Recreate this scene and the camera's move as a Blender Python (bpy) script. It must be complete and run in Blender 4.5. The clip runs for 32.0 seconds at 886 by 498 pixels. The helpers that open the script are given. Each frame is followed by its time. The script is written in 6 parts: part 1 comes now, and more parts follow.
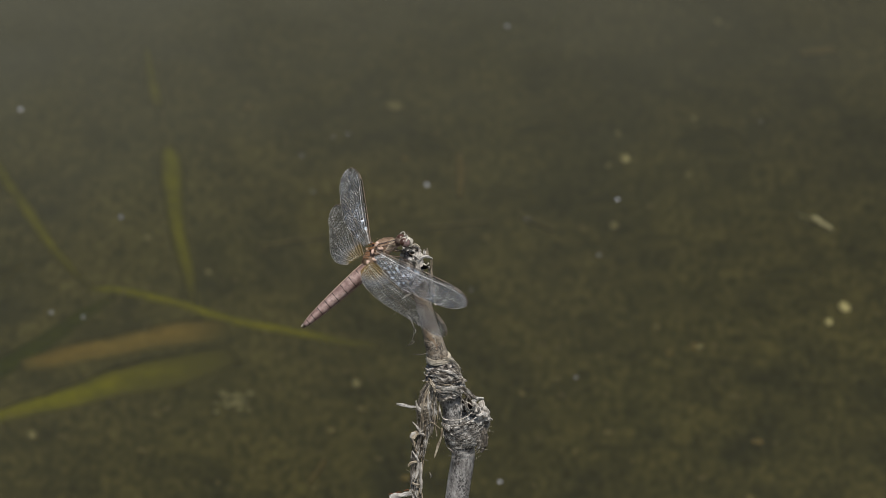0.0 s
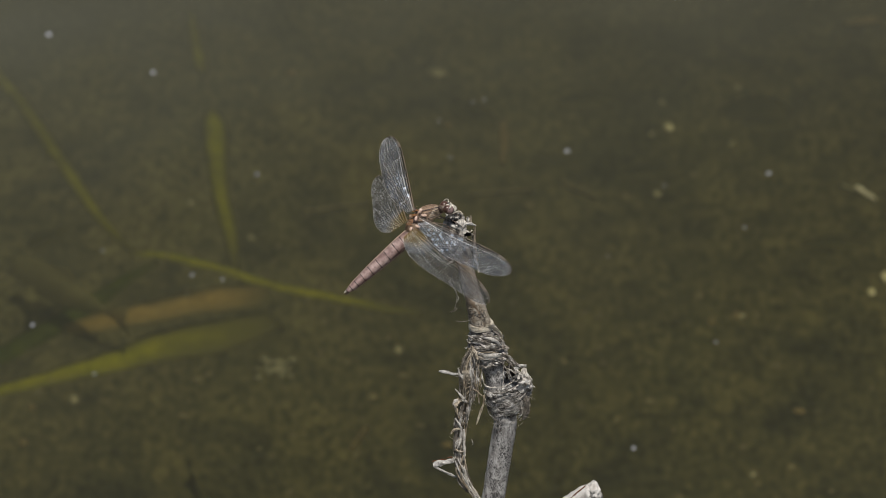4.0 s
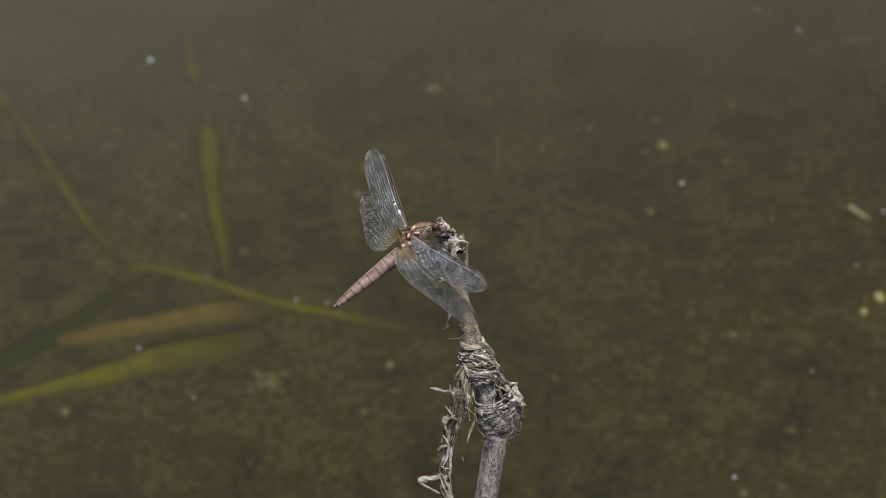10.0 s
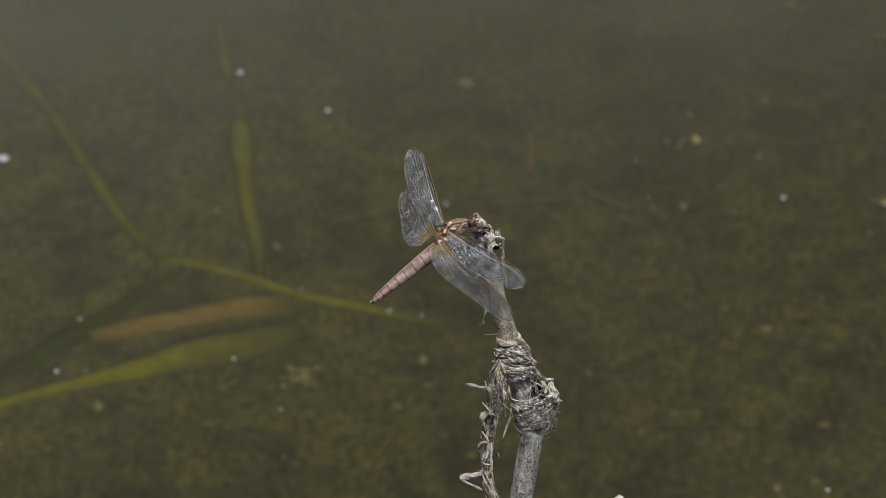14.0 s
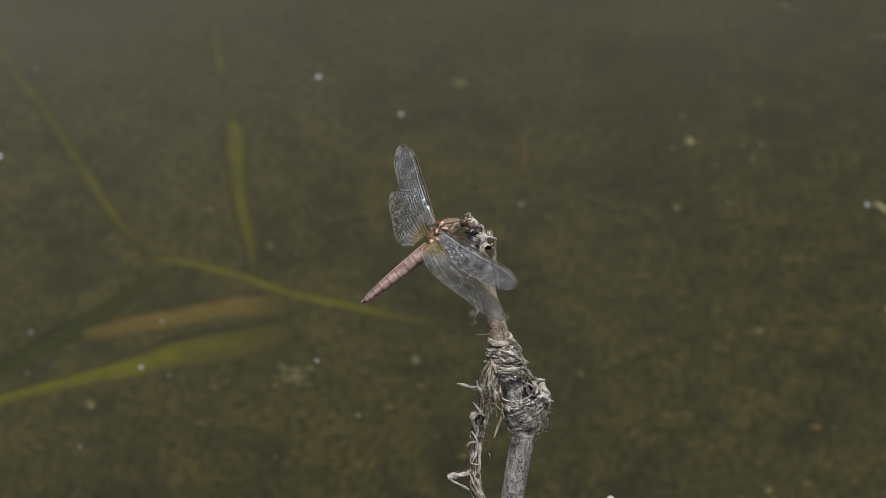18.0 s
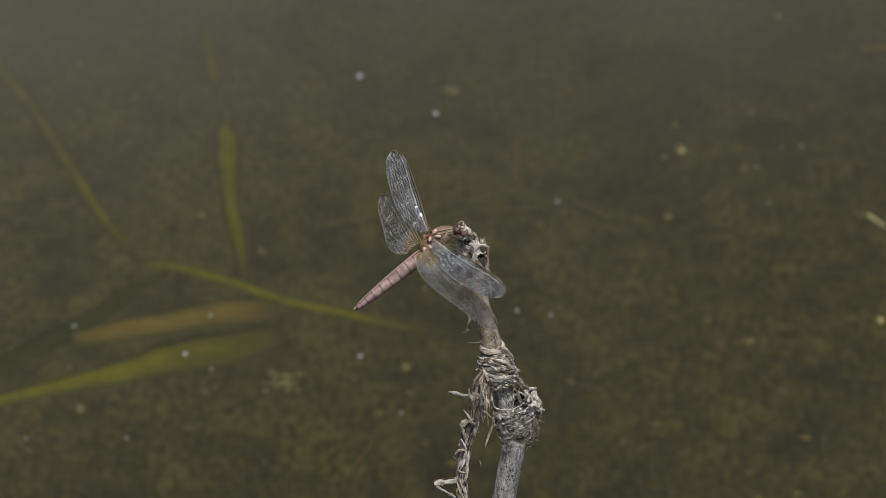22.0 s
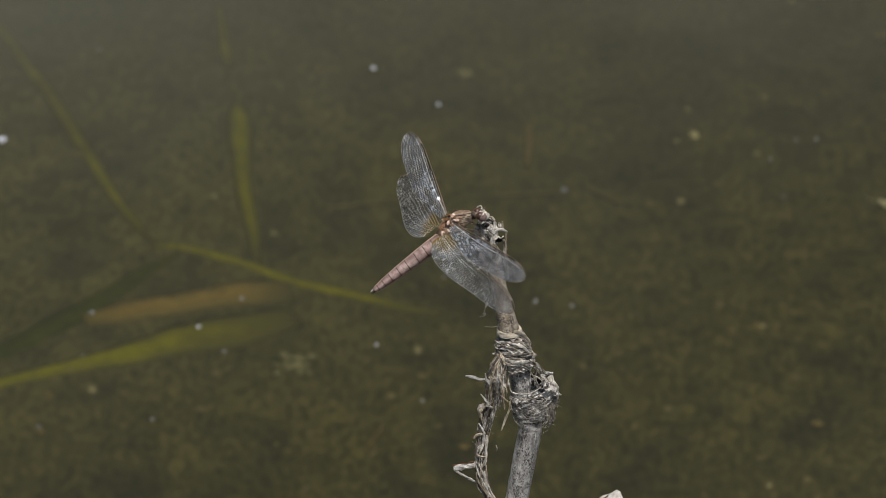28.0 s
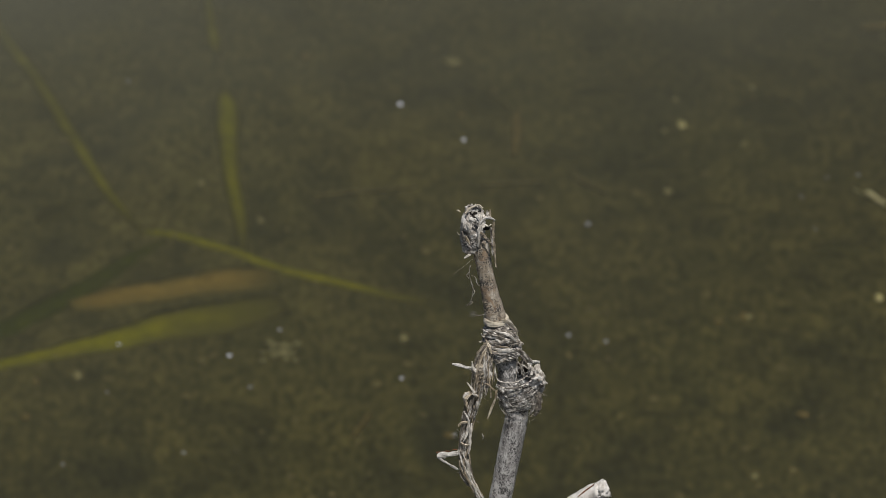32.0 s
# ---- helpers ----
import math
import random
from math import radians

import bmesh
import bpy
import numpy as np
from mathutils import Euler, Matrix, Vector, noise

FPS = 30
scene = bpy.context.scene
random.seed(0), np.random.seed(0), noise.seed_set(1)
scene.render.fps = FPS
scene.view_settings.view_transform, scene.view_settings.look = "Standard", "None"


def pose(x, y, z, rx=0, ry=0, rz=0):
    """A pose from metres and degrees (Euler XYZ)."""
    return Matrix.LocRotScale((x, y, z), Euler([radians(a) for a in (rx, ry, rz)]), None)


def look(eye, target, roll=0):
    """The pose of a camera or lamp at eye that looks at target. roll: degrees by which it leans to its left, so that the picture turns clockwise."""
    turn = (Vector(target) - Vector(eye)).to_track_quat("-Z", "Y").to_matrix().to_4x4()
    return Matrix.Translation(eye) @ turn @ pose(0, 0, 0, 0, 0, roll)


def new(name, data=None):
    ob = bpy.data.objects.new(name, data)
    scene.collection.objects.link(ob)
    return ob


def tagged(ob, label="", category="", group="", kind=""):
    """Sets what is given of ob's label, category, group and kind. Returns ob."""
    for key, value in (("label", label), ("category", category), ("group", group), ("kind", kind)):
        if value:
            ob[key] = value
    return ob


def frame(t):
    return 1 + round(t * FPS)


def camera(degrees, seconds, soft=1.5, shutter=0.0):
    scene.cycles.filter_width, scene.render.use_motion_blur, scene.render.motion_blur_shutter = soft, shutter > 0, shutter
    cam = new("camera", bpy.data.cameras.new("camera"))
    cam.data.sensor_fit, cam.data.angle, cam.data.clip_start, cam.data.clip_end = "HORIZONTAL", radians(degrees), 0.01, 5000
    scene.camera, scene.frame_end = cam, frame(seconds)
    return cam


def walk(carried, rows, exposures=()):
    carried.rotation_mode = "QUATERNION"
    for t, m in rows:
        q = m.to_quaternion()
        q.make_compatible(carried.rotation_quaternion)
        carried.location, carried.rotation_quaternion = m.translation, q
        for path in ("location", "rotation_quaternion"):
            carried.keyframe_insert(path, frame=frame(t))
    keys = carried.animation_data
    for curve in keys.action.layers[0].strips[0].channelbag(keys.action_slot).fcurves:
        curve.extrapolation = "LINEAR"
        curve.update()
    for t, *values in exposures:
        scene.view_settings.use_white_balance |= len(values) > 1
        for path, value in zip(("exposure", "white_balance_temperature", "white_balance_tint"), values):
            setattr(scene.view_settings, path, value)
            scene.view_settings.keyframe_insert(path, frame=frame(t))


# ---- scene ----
# A dragonfly on a dead reed stalk above shallow, turbid pond water. Lengths in the lists below are millimetres.
from mathutils.geometry import delaunay_2d_cdt

MM = 0.001
cam = camera(5.3864, 32.0, soft=0.65, shutter=0.5)
cam.data.dof.use_dof = True
cam.data.dof.focus_distance = 3.0
cam.data.dof.aperture_fstop = 38.0
walk(cam, [
    (0, pose(-0.0134, -2.5898, 1.9177, 60.318, 0.684, -0.738)),
    (0.5, pose(-0.0146, -2.5892, 1.9171, 60.278, 0.315, -0.542)),
    (1, pose(-0.0147, -2.5886, 1.9181, 60.208, 0.404, -0.567)),
    (1.5, pose(-0.0147, -2.5890, 1.9175, 60.233, 0.307, -0.478)),
    (2, pose(-0.0152, -2.5892, 1.9181, 60.236, 0.522, -0.496)),
    (2.5, pose(-0.0155, -2.5894, 1.9184, 60.207, 0.497, -0.478)),
    (3, pose(-0.0136, -2.5880, 1.9189, 60.143, 0.479, -0.366)),
    (3.5, pose(-0.0144, -2.5893, 1.9182, 60.142, 0.466, -0.304)),
    (5.5, pose(-0.0107, -2.5916, 1.9197, 60.023, 0.541, -0.443)),
    (6, pose(-0.0109, -2.5896, 1.9204, 60.033, 0.378, -0.298)),
    (6.5, pose(-0.0125, -2.5901, 1.9198, 60.117, 0.025, -0.193)),
    (7, pose(-0.0119, -2.5890, 1.9191, 60.126, 0.050, -0.146)),
    (7.5, pose(-0.0115, -2.5908, 1.9198, 60.081, 0.194, -0.155)),
    (8, pose(-0.0132, -2.5897, 1.9191, 60.030, 0.295, -0.215)),
    (8.5, pose(-0.0113, -2.5889, 1.9192, 60.106, 0.173, -0.099)),
    (9, pose(-0.0120, -2.5882, 1.9189, 60.151, 0.329, -0.178)),
    (9.5, pose(-0.0114, -2.5889, 1.9188, 60.180, 0.210, -0.153)),
    (10, pose(-0.0134, -2.5890, 1.9194, 60.192, -0.015, -0.088)),
    (10.5, pose(-0.0142, -2.5892, 1.9203, 60.160, 0.119, -0.090)),
    (11, pose(-0.0145, -2.5887, 1.9199, 60.098, 0.106, -0.005)),
    (11.5, pose(-0.0125, -2.5896, 1.9189, 60.139, 0.193, -0.061)),
    (12, pose(-0.0130, -2.5878, 1.9191, 60.078, 0.227, -0.044)),
    (12.5, pose(-0.0141, -2.5867, 1.9203, 60.036, 0.359, -0.053)),
    (13, pose(-0.0145, -2.5871, 1.9191, 60.061, -0.060, 0.093)),
    (13.5, pose(-0.0166, -2.5874, 1.9206, 60.073, 0.046, 0.008)),
    (14, pose(-0.0171, -2.5869, 1.9203, 60.132, 0.038, 0.053)),
    (14.5, pose(-0.0171, -2.5868, 1.9185, 60.182, 0.129, 0.029)),
    (16.5, pose(-0.0182, -2.5855, 1.9198, 60.183, -0.288, 0.148)),
    (17, pose(-0.0173, -2.5862, 1.9189, 60.267, -0.085, 0.030)),
    (17.5, pose(-0.0168, -2.5882, 1.9188, 60.222, -0.136, 0.092)),
    (18, pose(-0.0158, -2.5866, 1.9191, 60.147, -0.233, 0.181)),
    (18.5, pose(-0.0172, -2.5861, 1.9196, 60.209, -0.284, 0.233)),
    (19, pose(-0.0184, -2.5864, 1.9195, 60.227, -0.471, 0.271)),
    (19.5, pose(-0.0195, -2.5865, 1.9196, 60.199, -0.540, 0.273)),
    (20, pose(-0.0177, -2.5866, 1.9190, 60.206, -0.531, 0.287)),
    (20.5, pose(-0.0188, -2.5854, 1.9203, 60.132, -0.478, 0.232)),
    (21, pose(-0.0183, -2.5852, 1.9198, 60.100, -0.525, 0.288)),
    (21.5, pose(-0.0167, -2.5851, 1.9192, 60.156, -0.529, 0.302)),
    (22, pose(-0.0183, -2.5857, 1.9196, 60.176, -0.711, 0.350)),
    (22.5, pose(-0.0196, -2.5861, 1.9198, 60.189, -0.775, 0.358)),
    (23, pose(-0.0173, -2.5860, 1.9201, 60.205, -0.721, 0.400)),
    (23.5, pose(-0.0174, -2.5861, 1.9196, 60.206, -0.841, 0.459)),
    (24, pose(-0.0166, -2.5858, 1.9195, 60.227, -0.930, 0.498)),
    (24.5, pose(-0.0193, -2.5864, 1.9195, 60.189, -0.935, 0.455)),
    (25, pose(-0.0188, -2.5867, 1.9194, 60.135, -0.943, 0.505)),
    (25.5, pose(-0.0202, -2.5860, 1.9194, 60.144, -1.101, 0.570)),
    (27.5, pose(-0.0240, -2.5861, 1.9195, 60.106, -1.052, 0.509)),
    (28, pose(-0.0253, -2.5854, 1.9207, 60.052, -1.072, 0.528)),
    (28.5, pose(-0.0240, -2.5853, 1.9202, 60.027, -1.110, 0.607)),
    (29, pose(-0.0246, -2.5862, 1.9194, 60.058, -1.135, 0.610)),
    (29.5, pose(-0.0243, -2.5856, 1.9198, 60.062, -1.364, 0.662)),
    (30, pose(-0.0259, -2.5849, 1.9200, 60.036, -1.393, 0.608)),
    (30.5, pose(-0.0230, -2.5853, 1.9195, 60.006, -1.284, 0.596)),
    (31, pose(-0.0244, -2.5856, 1.9196, 60.048, -1.338, 0.622)),
    (31.5, pose(-0.0242, -2.5843, 1.9201, 59.995, -1.256, 0.603)),
    (32, pose(-0.0260, -2.5845, 1.9195, 59.987, -1.451, 0.642)),
], exposures=[(0.0, -0.08), (3.5, -0.07), (6.0, -0.03), (10.0, 0.02), (14.0, 0.03), (18.0, 0.0), (20.0, -0.02), (25.5, -0.02), (28.0, -0.03), (32.0, -0.03)])

# ---- sky and sun ----
SUN = Vector((0.08, -0.36, 0.93)).normalized()
world = bpy.data.worlds.new("sky")
scene.world = world
world.use_nodes = True
sky = world.node_tree.nodes.new("ShaderNodeTexSky")
sky.sky_type, sky.sun_disc = "NISHITA", False
sky.sun_elevation = math.asin(SUN.z)
sky.sun_rotation = math.atan2(SUN.x, SUN.y)
world.node_tree.links.new(sky.outputs[0], world.node_tree.nodes["Background"].inputs[0])
world.node_tree.nodes["Background"].inputs[1].default_value = 0.048
sun = new("sun", bpy.data.lights.new("sun", "SUN"))
sun.data.energy, sun.data.angle, sun.data.color = 5.0, radians(0.53), (1.0, 0.962, 0.905)
sun.matrix_world = look((0, 0, 5), Vector((0, 0, 5)) - SUN)


# ---- materials ----
def mat(name):
    m = bpy.data.materials.new(name)
    m.use_nodes = True
    nt = m.node_tree
    return m, nt, nt.nodes["Principled BSDF"], nt.nodes["Material Output"]


def node(nt, kind, **values):
    n = nt.nodes.new(kind)
    for k, v in values.items():
        n.inputs[k.replace("_", " ")].default_value = v
    return n


def ramp(nt, source, stops):
    r = nt.nodes.new("ShaderNodeValToRGB")
    el = r.color_ramp.elements
    while len(el) < len(stops):
        el.new(0.5)
    for e, (p, c) in zip(el, stops):
        e.position, e.color = p, (*c, 1)
    nt.links.new(source, r.inputs[0])
    return r


def noise_of(nt, scale, detail=4.0, rough=0.55, vector=None, stretch=None, distort=0.0):
    n = node(nt, "ShaderNodeTexNoise", Scale=scale, Detail=detail, Roughness=rough, Distortion=distort)
    if vector is None:
        vector = nt.nodes.new("ShaderNodeTexCoord").outputs["Object"]
    if stretch:
        mp = nt.nodes.new("ShaderNodeMapping")
        mp.inputs["Scale"].default_value = stretch
        nt.links.new(vector, mp.inputs[0])
        vector = mp.outputs[0]
    nt.links.new(vector, n.inputs["Vector"])
    return n.outputs["Fac"]


def mixed(nt, a, b, fac, how="MIX"):
    m = nt.nodes.new("ShaderNodeMix")
    m.data_type, m.blend_type = "RGBA", how
    for sock, v in ((m.inputs[0], fac), (m.inputs[6], a), (m.inputs[7], b)):
        if hasattr(v, "default_value"):
            nt.links.new(v, sock)
        elif isinstance(v, tuple):
            sock.default_value = (*v, 1)
        else:
            sock.default_value = v
    return m.outputs[2]


def bump(nt, bsdf, height, strength, distance):
    b = node(nt, "ShaderNodeBump", Strength=strength, Distance=distance)
    nt.links.new(height, b.inputs["Height"])
    nt.links.new(b.outputs[0], bsdf.inputs["Normal"])


def grained(name, stops, scale, stretch=None, rough=0.8, grain=6.0, relief=0.4, depth=0.0003, specks=None, spec=0.3, islands=0.0, dashes=None, stain=None, fibres=0.0):
    """A matt natural surface: a colour ramp over noise, finer grain over it, dark specks (dashes stretches them), stains and relief."""
    m, nt, p, out = mat(name)
    big = noise_of(nt, scale, 5.0, 0.6, stretch=stretch)
    col = ramp(nt, big, stops).outputs[0]
    fine = noise_of(nt, scale * grain, 3.0, 0.7, stretch=stretch)
    shade = ramp(nt, fine, [(0.25, (0.55, 0.55, 0.55)), (0.7, (1.15, 1.15, 1.15))]).outputs[0]
    col = mixed(nt, col, shade, 1.0, "MULTIPLY")
    if specks:
        s = noise_of(nt, specks, 2.0, 0.5, stretch=dashes)
        cluster = ramp(nt, noise_of(nt, specks * 0.13, 3.0, 0.6, stretch=dashes), [(0.32, (0.60, 0.60, 0.60)), (0.68, (1.32, 1.32, 1.32))]).outputs[0]
        mask = ramp(nt, mixed(nt, s, cluster, 1.0, "MULTIPLY"), [(0.50, (0, 0, 0)), (0.59, (0.85, 0.85, 0.85))]).outputs[0]
        col = mixed(nt, col, (0.03, 0.028, 0.028), mask)
    if fibres:
        lanes = noise_of(nt, 1.0, 3.0, 0.6, nt.nodes.new("ShaderNodeTexCoord").outputs["UV"], stretch=(0.28, 4.2, 1), distort=0.2)
        col = mixed(nt, col, ramp(nt, lanes, [(0.34, (1 - fibres,) * 3), (0.50, (0.80, 0.80, 0.80)), (0.64, (1.22, 1.22, 1.22))]).outputs[0], 1.0, "MULTIPLY")
        fine = lanes
    if stain:
        where = ramp(nt, noise_of(nt, 260.0, 4.0, 0.65, distort=0.8), [(0.52, (0, 0, 0)), (0.64, (0.8, 0.8, 0.8))]).outputs[0]
        col = mixed(nt, col, stain, where)
    if islands:
        g = nt.nodes.new("ShaderNodeNewGeometry").outputs["Random Per Island"]
        tone = ramp(nt, g, [(0.0, (1 - islands,) * 3), (1.0, (1 + islands,) * 3)]).outputs[0]
        col = mixed(nt, col, tone, 1.0, "MULTIPLY")
    nt.links.new(col, p.inputs["Base Color"])
    p.inputs["Roughness"].default_value = rough
    p.inputs["Specular IOR Level"].default_value = spec
    bump(nt, p, fine, relief, depth)
    return m


def silted(name, stops, bury=1.0):
    """A drowned blade, dusted with silt here and there and buried in it along its edges and at its ends."""
    m = grained(name, stops, 90.0, (1, 1, 1), spec=0.15)
    nt = m.node_tree
    p = nt.nodes["Principled BSDF"]
    col = p.inputs["Base Color"].links[0].from_socket
    dust = ramp(nt, noise_of(nt, 42.0, 4.0, 0.6), [(0.40, (0.02, 0.02, 0.02)), (0.70, (0.5, 0.5, 0.5))]).outputs[0]
    sep = nt.nodes.new("ShaderNodeSeparateXYZ")
    nt.links.new(nt.nodes.new("ShaderNodeTexCoord").outputs["UV"], sep.inputs[0])
    rim = ramp(nt, sep.outputs[1], [(0.0, (0, 0, 0)), (0.45, (0.30, 0.30, 0.30)), (0.9, (1, 1, 1))]).outputs[0]
    ends = ramp(nt, sep.outputs[0], [(0.0, (0.9, 0.9, 0.9)), (0.10, (0, 0, 0)), (0.64, (0, 0, 0)), (1.0, (1, 1, 1))]).outputs[0]
    cover = mixed(nt, mixed(nt, dust, rim, bury, "SCREEN"), ends, 1.0, "SCREEN")
    nt.links.new(mixed(nt, col, (0.036, 0.034, 0.016), cover), p.inputs["Base Color"])
    return m


def haze_patch(nt, centre, reach):
    """A soft, uneven patch that paints in haze, or thins it; 1 at its middle and 0 at its rim."""
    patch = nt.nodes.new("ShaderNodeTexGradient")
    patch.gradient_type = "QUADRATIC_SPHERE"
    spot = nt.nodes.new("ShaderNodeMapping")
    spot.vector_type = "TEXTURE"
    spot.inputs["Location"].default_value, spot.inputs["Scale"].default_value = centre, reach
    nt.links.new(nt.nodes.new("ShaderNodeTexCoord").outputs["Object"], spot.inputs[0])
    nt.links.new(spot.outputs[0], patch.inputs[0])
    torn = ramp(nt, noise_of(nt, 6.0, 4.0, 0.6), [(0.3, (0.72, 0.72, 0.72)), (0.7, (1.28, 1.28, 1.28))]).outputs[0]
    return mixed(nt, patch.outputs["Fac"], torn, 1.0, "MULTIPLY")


def mud_material():
    m, nt, p, out = mat("pond_mud")
    broad = noise_of(nt, 9.0, 5.0, 0.62, stretch=(1, 0.5, 1), distort=0.8)
    col = ramp(nt, broad, [(0.30, (0.0250, 0.0236, 0.0120)), (0.50, (0.0300, 0.0280, 0.0136)), (0.70, (0.0360, 0.0333, 0.0160))]).outputs[0]
    blotch = noise_of(nt, 30.0, 4.0, 0.6, stretch=(0.8, 0.5, 1), distort=0.5)
    col = mixed(nt, col, ramp(nt, blotch, [(0.34, (0.52, 0.56, 0.68)), (0.50, (1.0, 1.0, 1.0)), (0.66, (1.22, 1.20, 1.14))]).outputs[0], 1.0, "MULTIPLY")
    mid = noise_of(nt, 85.0, 6.0, 0.70, stretch=(0.62, 0.5, 1), distort=0.4)
    col = mixed(nt, col, ramp(nt, mid, [(0.36, (0.64, 0.66, 0.71)), (0.62, (1.31, 1.29, 1.26))]).outputs[0], 1.0, "MULTIPLY")
    green = noise_of(nt, 14.0, 3.0, 0.5, stretch=(1, 0.5, 1))
    col = mixed(nt, col, (0.040, 0.041, 0.013), ramp(nt, green, [(0.52, (0, 0, 0)), (0.75, (0.22, 0.22, 0.22))]).outputs[0])
    # far haze, paler and bluish, painted into the mud colour
    col = mixed(nt, col, mixed(nt, (1.0, 1.0, 1.0), (1.30, 1.28, 1.78), haze_patch(nt, (0.10, 1.38, 0), (1.3, 0.86, 1.0))), 1.0, "MULTIPLY")
    # pale haze on the left, painted into the mud colour
    pale = haze_patch(nt, (-0.22, 1.02, 0), (0.50, 0.56, 1.0))
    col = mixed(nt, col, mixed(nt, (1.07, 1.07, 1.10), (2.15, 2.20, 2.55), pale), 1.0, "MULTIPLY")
    fine = noise_of(nt, 300.0, 3.0, 0.6, stretch=(1, 0.5, 1))
    col = mixed(nt, col, ramp(nt, fine, [(0.3, (0.45, 0.45, 0.45)), (0.72, (1.6, 1.6, 1.6))]).outputs[0], 1.0, "MULTIPLY")
    nt.links.new(col, p.inputs["Base Color"])
    p.inputs["Roughness"].default_value = 0.95
    p.inputs["Specular IOR Level"].default_value = 0.1
    bump(nt, p, mid, 0.25, 0.003)
    return m


def water_material():
    """Clear film with suspended silt: part of the light is scattered by the silt, the rest goes through, and the skin
    mirrors the sky; patches paint in more haze.
    """
    m, nt, p, out = mat("turbid_water")
    nt.nodes.remove(p)
    through_it = node(nt, "ShaderNodeBsdfTransparent", Color=(0.92, 0.90, 0.68, 1))
    silt = node(nt, "ShaderNodeBsdfDiffuse", Color=(0.086, 0.081, 0.044, 1))
    cloud = noise_of(nt, 3.2, 3.0, 0.5, stretch=(1, 0.6, 1))
    amount = ramp(nt, cloud, [(0.30, (0.10, 0.10, 0.10)), (0.72, (0.22, 0.22, 0.22))]).outputs[0]
    # less silt colour in the middle, which darkens it
    darker_middle = haze_patch(nt, (-0.05, 0.81, 0), (0.42, 0.44, 1.0))
    amount = mixed(nt, amount, mixed(nt, (0, 0, 0), (0.14, 0.14, 0.14), darker_middle), 1.0, "SUBTRACT")
    # haze at the far right, painted in as extra silt colour
    drift = haze_patch(nt, (0.18, 1.13, 0), (0.46, 0.46, 1.0))
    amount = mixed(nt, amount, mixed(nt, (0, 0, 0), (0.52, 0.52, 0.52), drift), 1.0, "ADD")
    # sky sheen at the far left, painted in as silt colour
    sky_haze = haze_patch(nt, (-0.20, 1.12, 0), (0.56, 0.70, 1.0))
    amount = mixed(nt, amount, mixed(nt, (0, 0, 0), (0.79, 0.79, 0.79), sky_haze), 1.0, "ADD")
    # bluish far haze painted into the silt's tint
    tint = mixed(nt, (0.090, 0.085, 0.047), (0.092, 0.087, 0.066), haze_patch(nt, (0.10, 1.38, 0), (1.3, 0.86, 1.0)))
    nt.links.new(mixed(nt, tint, (0.093, 0.092, 0.066), sky_haze), silt.inputs[0])
    body = nt.nodes.new("ShaderNodeMixShader")
    nt.links.new(amount, body.inputs[0])
    nt.links.new(through_it.outputs[0], body.inputs[1])
    nt.links.new(silt.outputs[0], body.inputs[2])
    gloss = node(nt, "ShaderNodeBsdfGlossy", Roughness=0.06)
    wave = noise_of(nt, 9.0, 2.0, 0.4, stretch=(1, 0.45, 1))
    b = node(nt, "ShaderNodeBump", Strength=0.25, Distance=0.006)
    nt.links.new(wave, b.inputs["Height"])
    nt.links.new(b.outputs[0], gloss.inputs["Normal"])
    fr = node(nt, "ShaderNodeFresnel", IOR=1.33)
    nt.links.new(b.outputs[0], fr.inputs["Normal"])
    skin = nt.nodes.new("ShaderNodeMixShader")
    nt.links.new(fr.outputs[0], skin.inputs[0])
    nt.links.new(body.outputs[0], skin.inputs[1])
    nt.links.new(gloss.outputs[0], skin.inputs[2])
    nt.links.new(skin.outputs[0], out.inputs[0])
    return m


def wing_material(reach, amber, clarity):
    """Clear membrane; an olive-amber stain near the root, out to reach metres."""
    m, nt, p, out = mat("wing_membrane")
    nt.nodes.remove(p)
    tc = nt.nodes.new("ShaderNodeTexCoord")
    grain = noise_of(nt, 900.0, 2.0, 0.6, tc.outputs["Object"])
    size = nt.nodes.new("ShaderNodeVectorMath")
    size.operation = "LENGTH"
    nt.links.new(tc.outputs["Object"], size.inputs[0])
    far = nt.nodes.new("ShaderNodeMath")
    far.operation = "MULTIPLY_ADD"
    nt.links.new(grain, far.inputs[0])
    far.inputs[1].default_value = 0.005
    nt.links.new(size.outputs["Value"], far.inputs[2])
    scaled = nt.nodes.new("ShaderNodeMath")
    scaled.operation = "DIVIDE"
    nt.links.new(far.outputs[0], scaled.inputs[0])
    scaled.inputs[1].default_value = reach
    stain = ramp(nt, scaled.outputs[0], [(0.62, (1, 1, 1)), (1.0, (0, 0, 0))]).outputs[0]
    clear = node(nt, "ShaderNodeBsdfTransparent")
    nt.links.new(mixed(nt, (clarity, clarity * 1.01, clarity * 1.04), (0.46, 0.36, 0.15), stain), clear.inputs[0])
    milky = node(nt, "ShaderNodeBsdfDiffuse")
    nt.links.new(mixed(nt, (0.45, 0.50, 0.58), (0.165, 0.120, 0.036), stain), milky.inputs[0])
    body = nt.nodes.new("ShaderNodeMixShader")
    nt.links.new(mixed(nt, ramp(nt, grain, [(0.45, (0.0, 0.0, 0.0)), (0.75, (0.03, 0.03, 0.03))]).outputs[0], (amber, amber, amber), stain), body.inputs[0])
    nt.links.new(clear.outputs[0], body.inputs[1])
    nt.links.new(milky.outputs[0], body.inputs[2])
    nt.links.new(body.outputs[0], out.inputs[0])
    return m


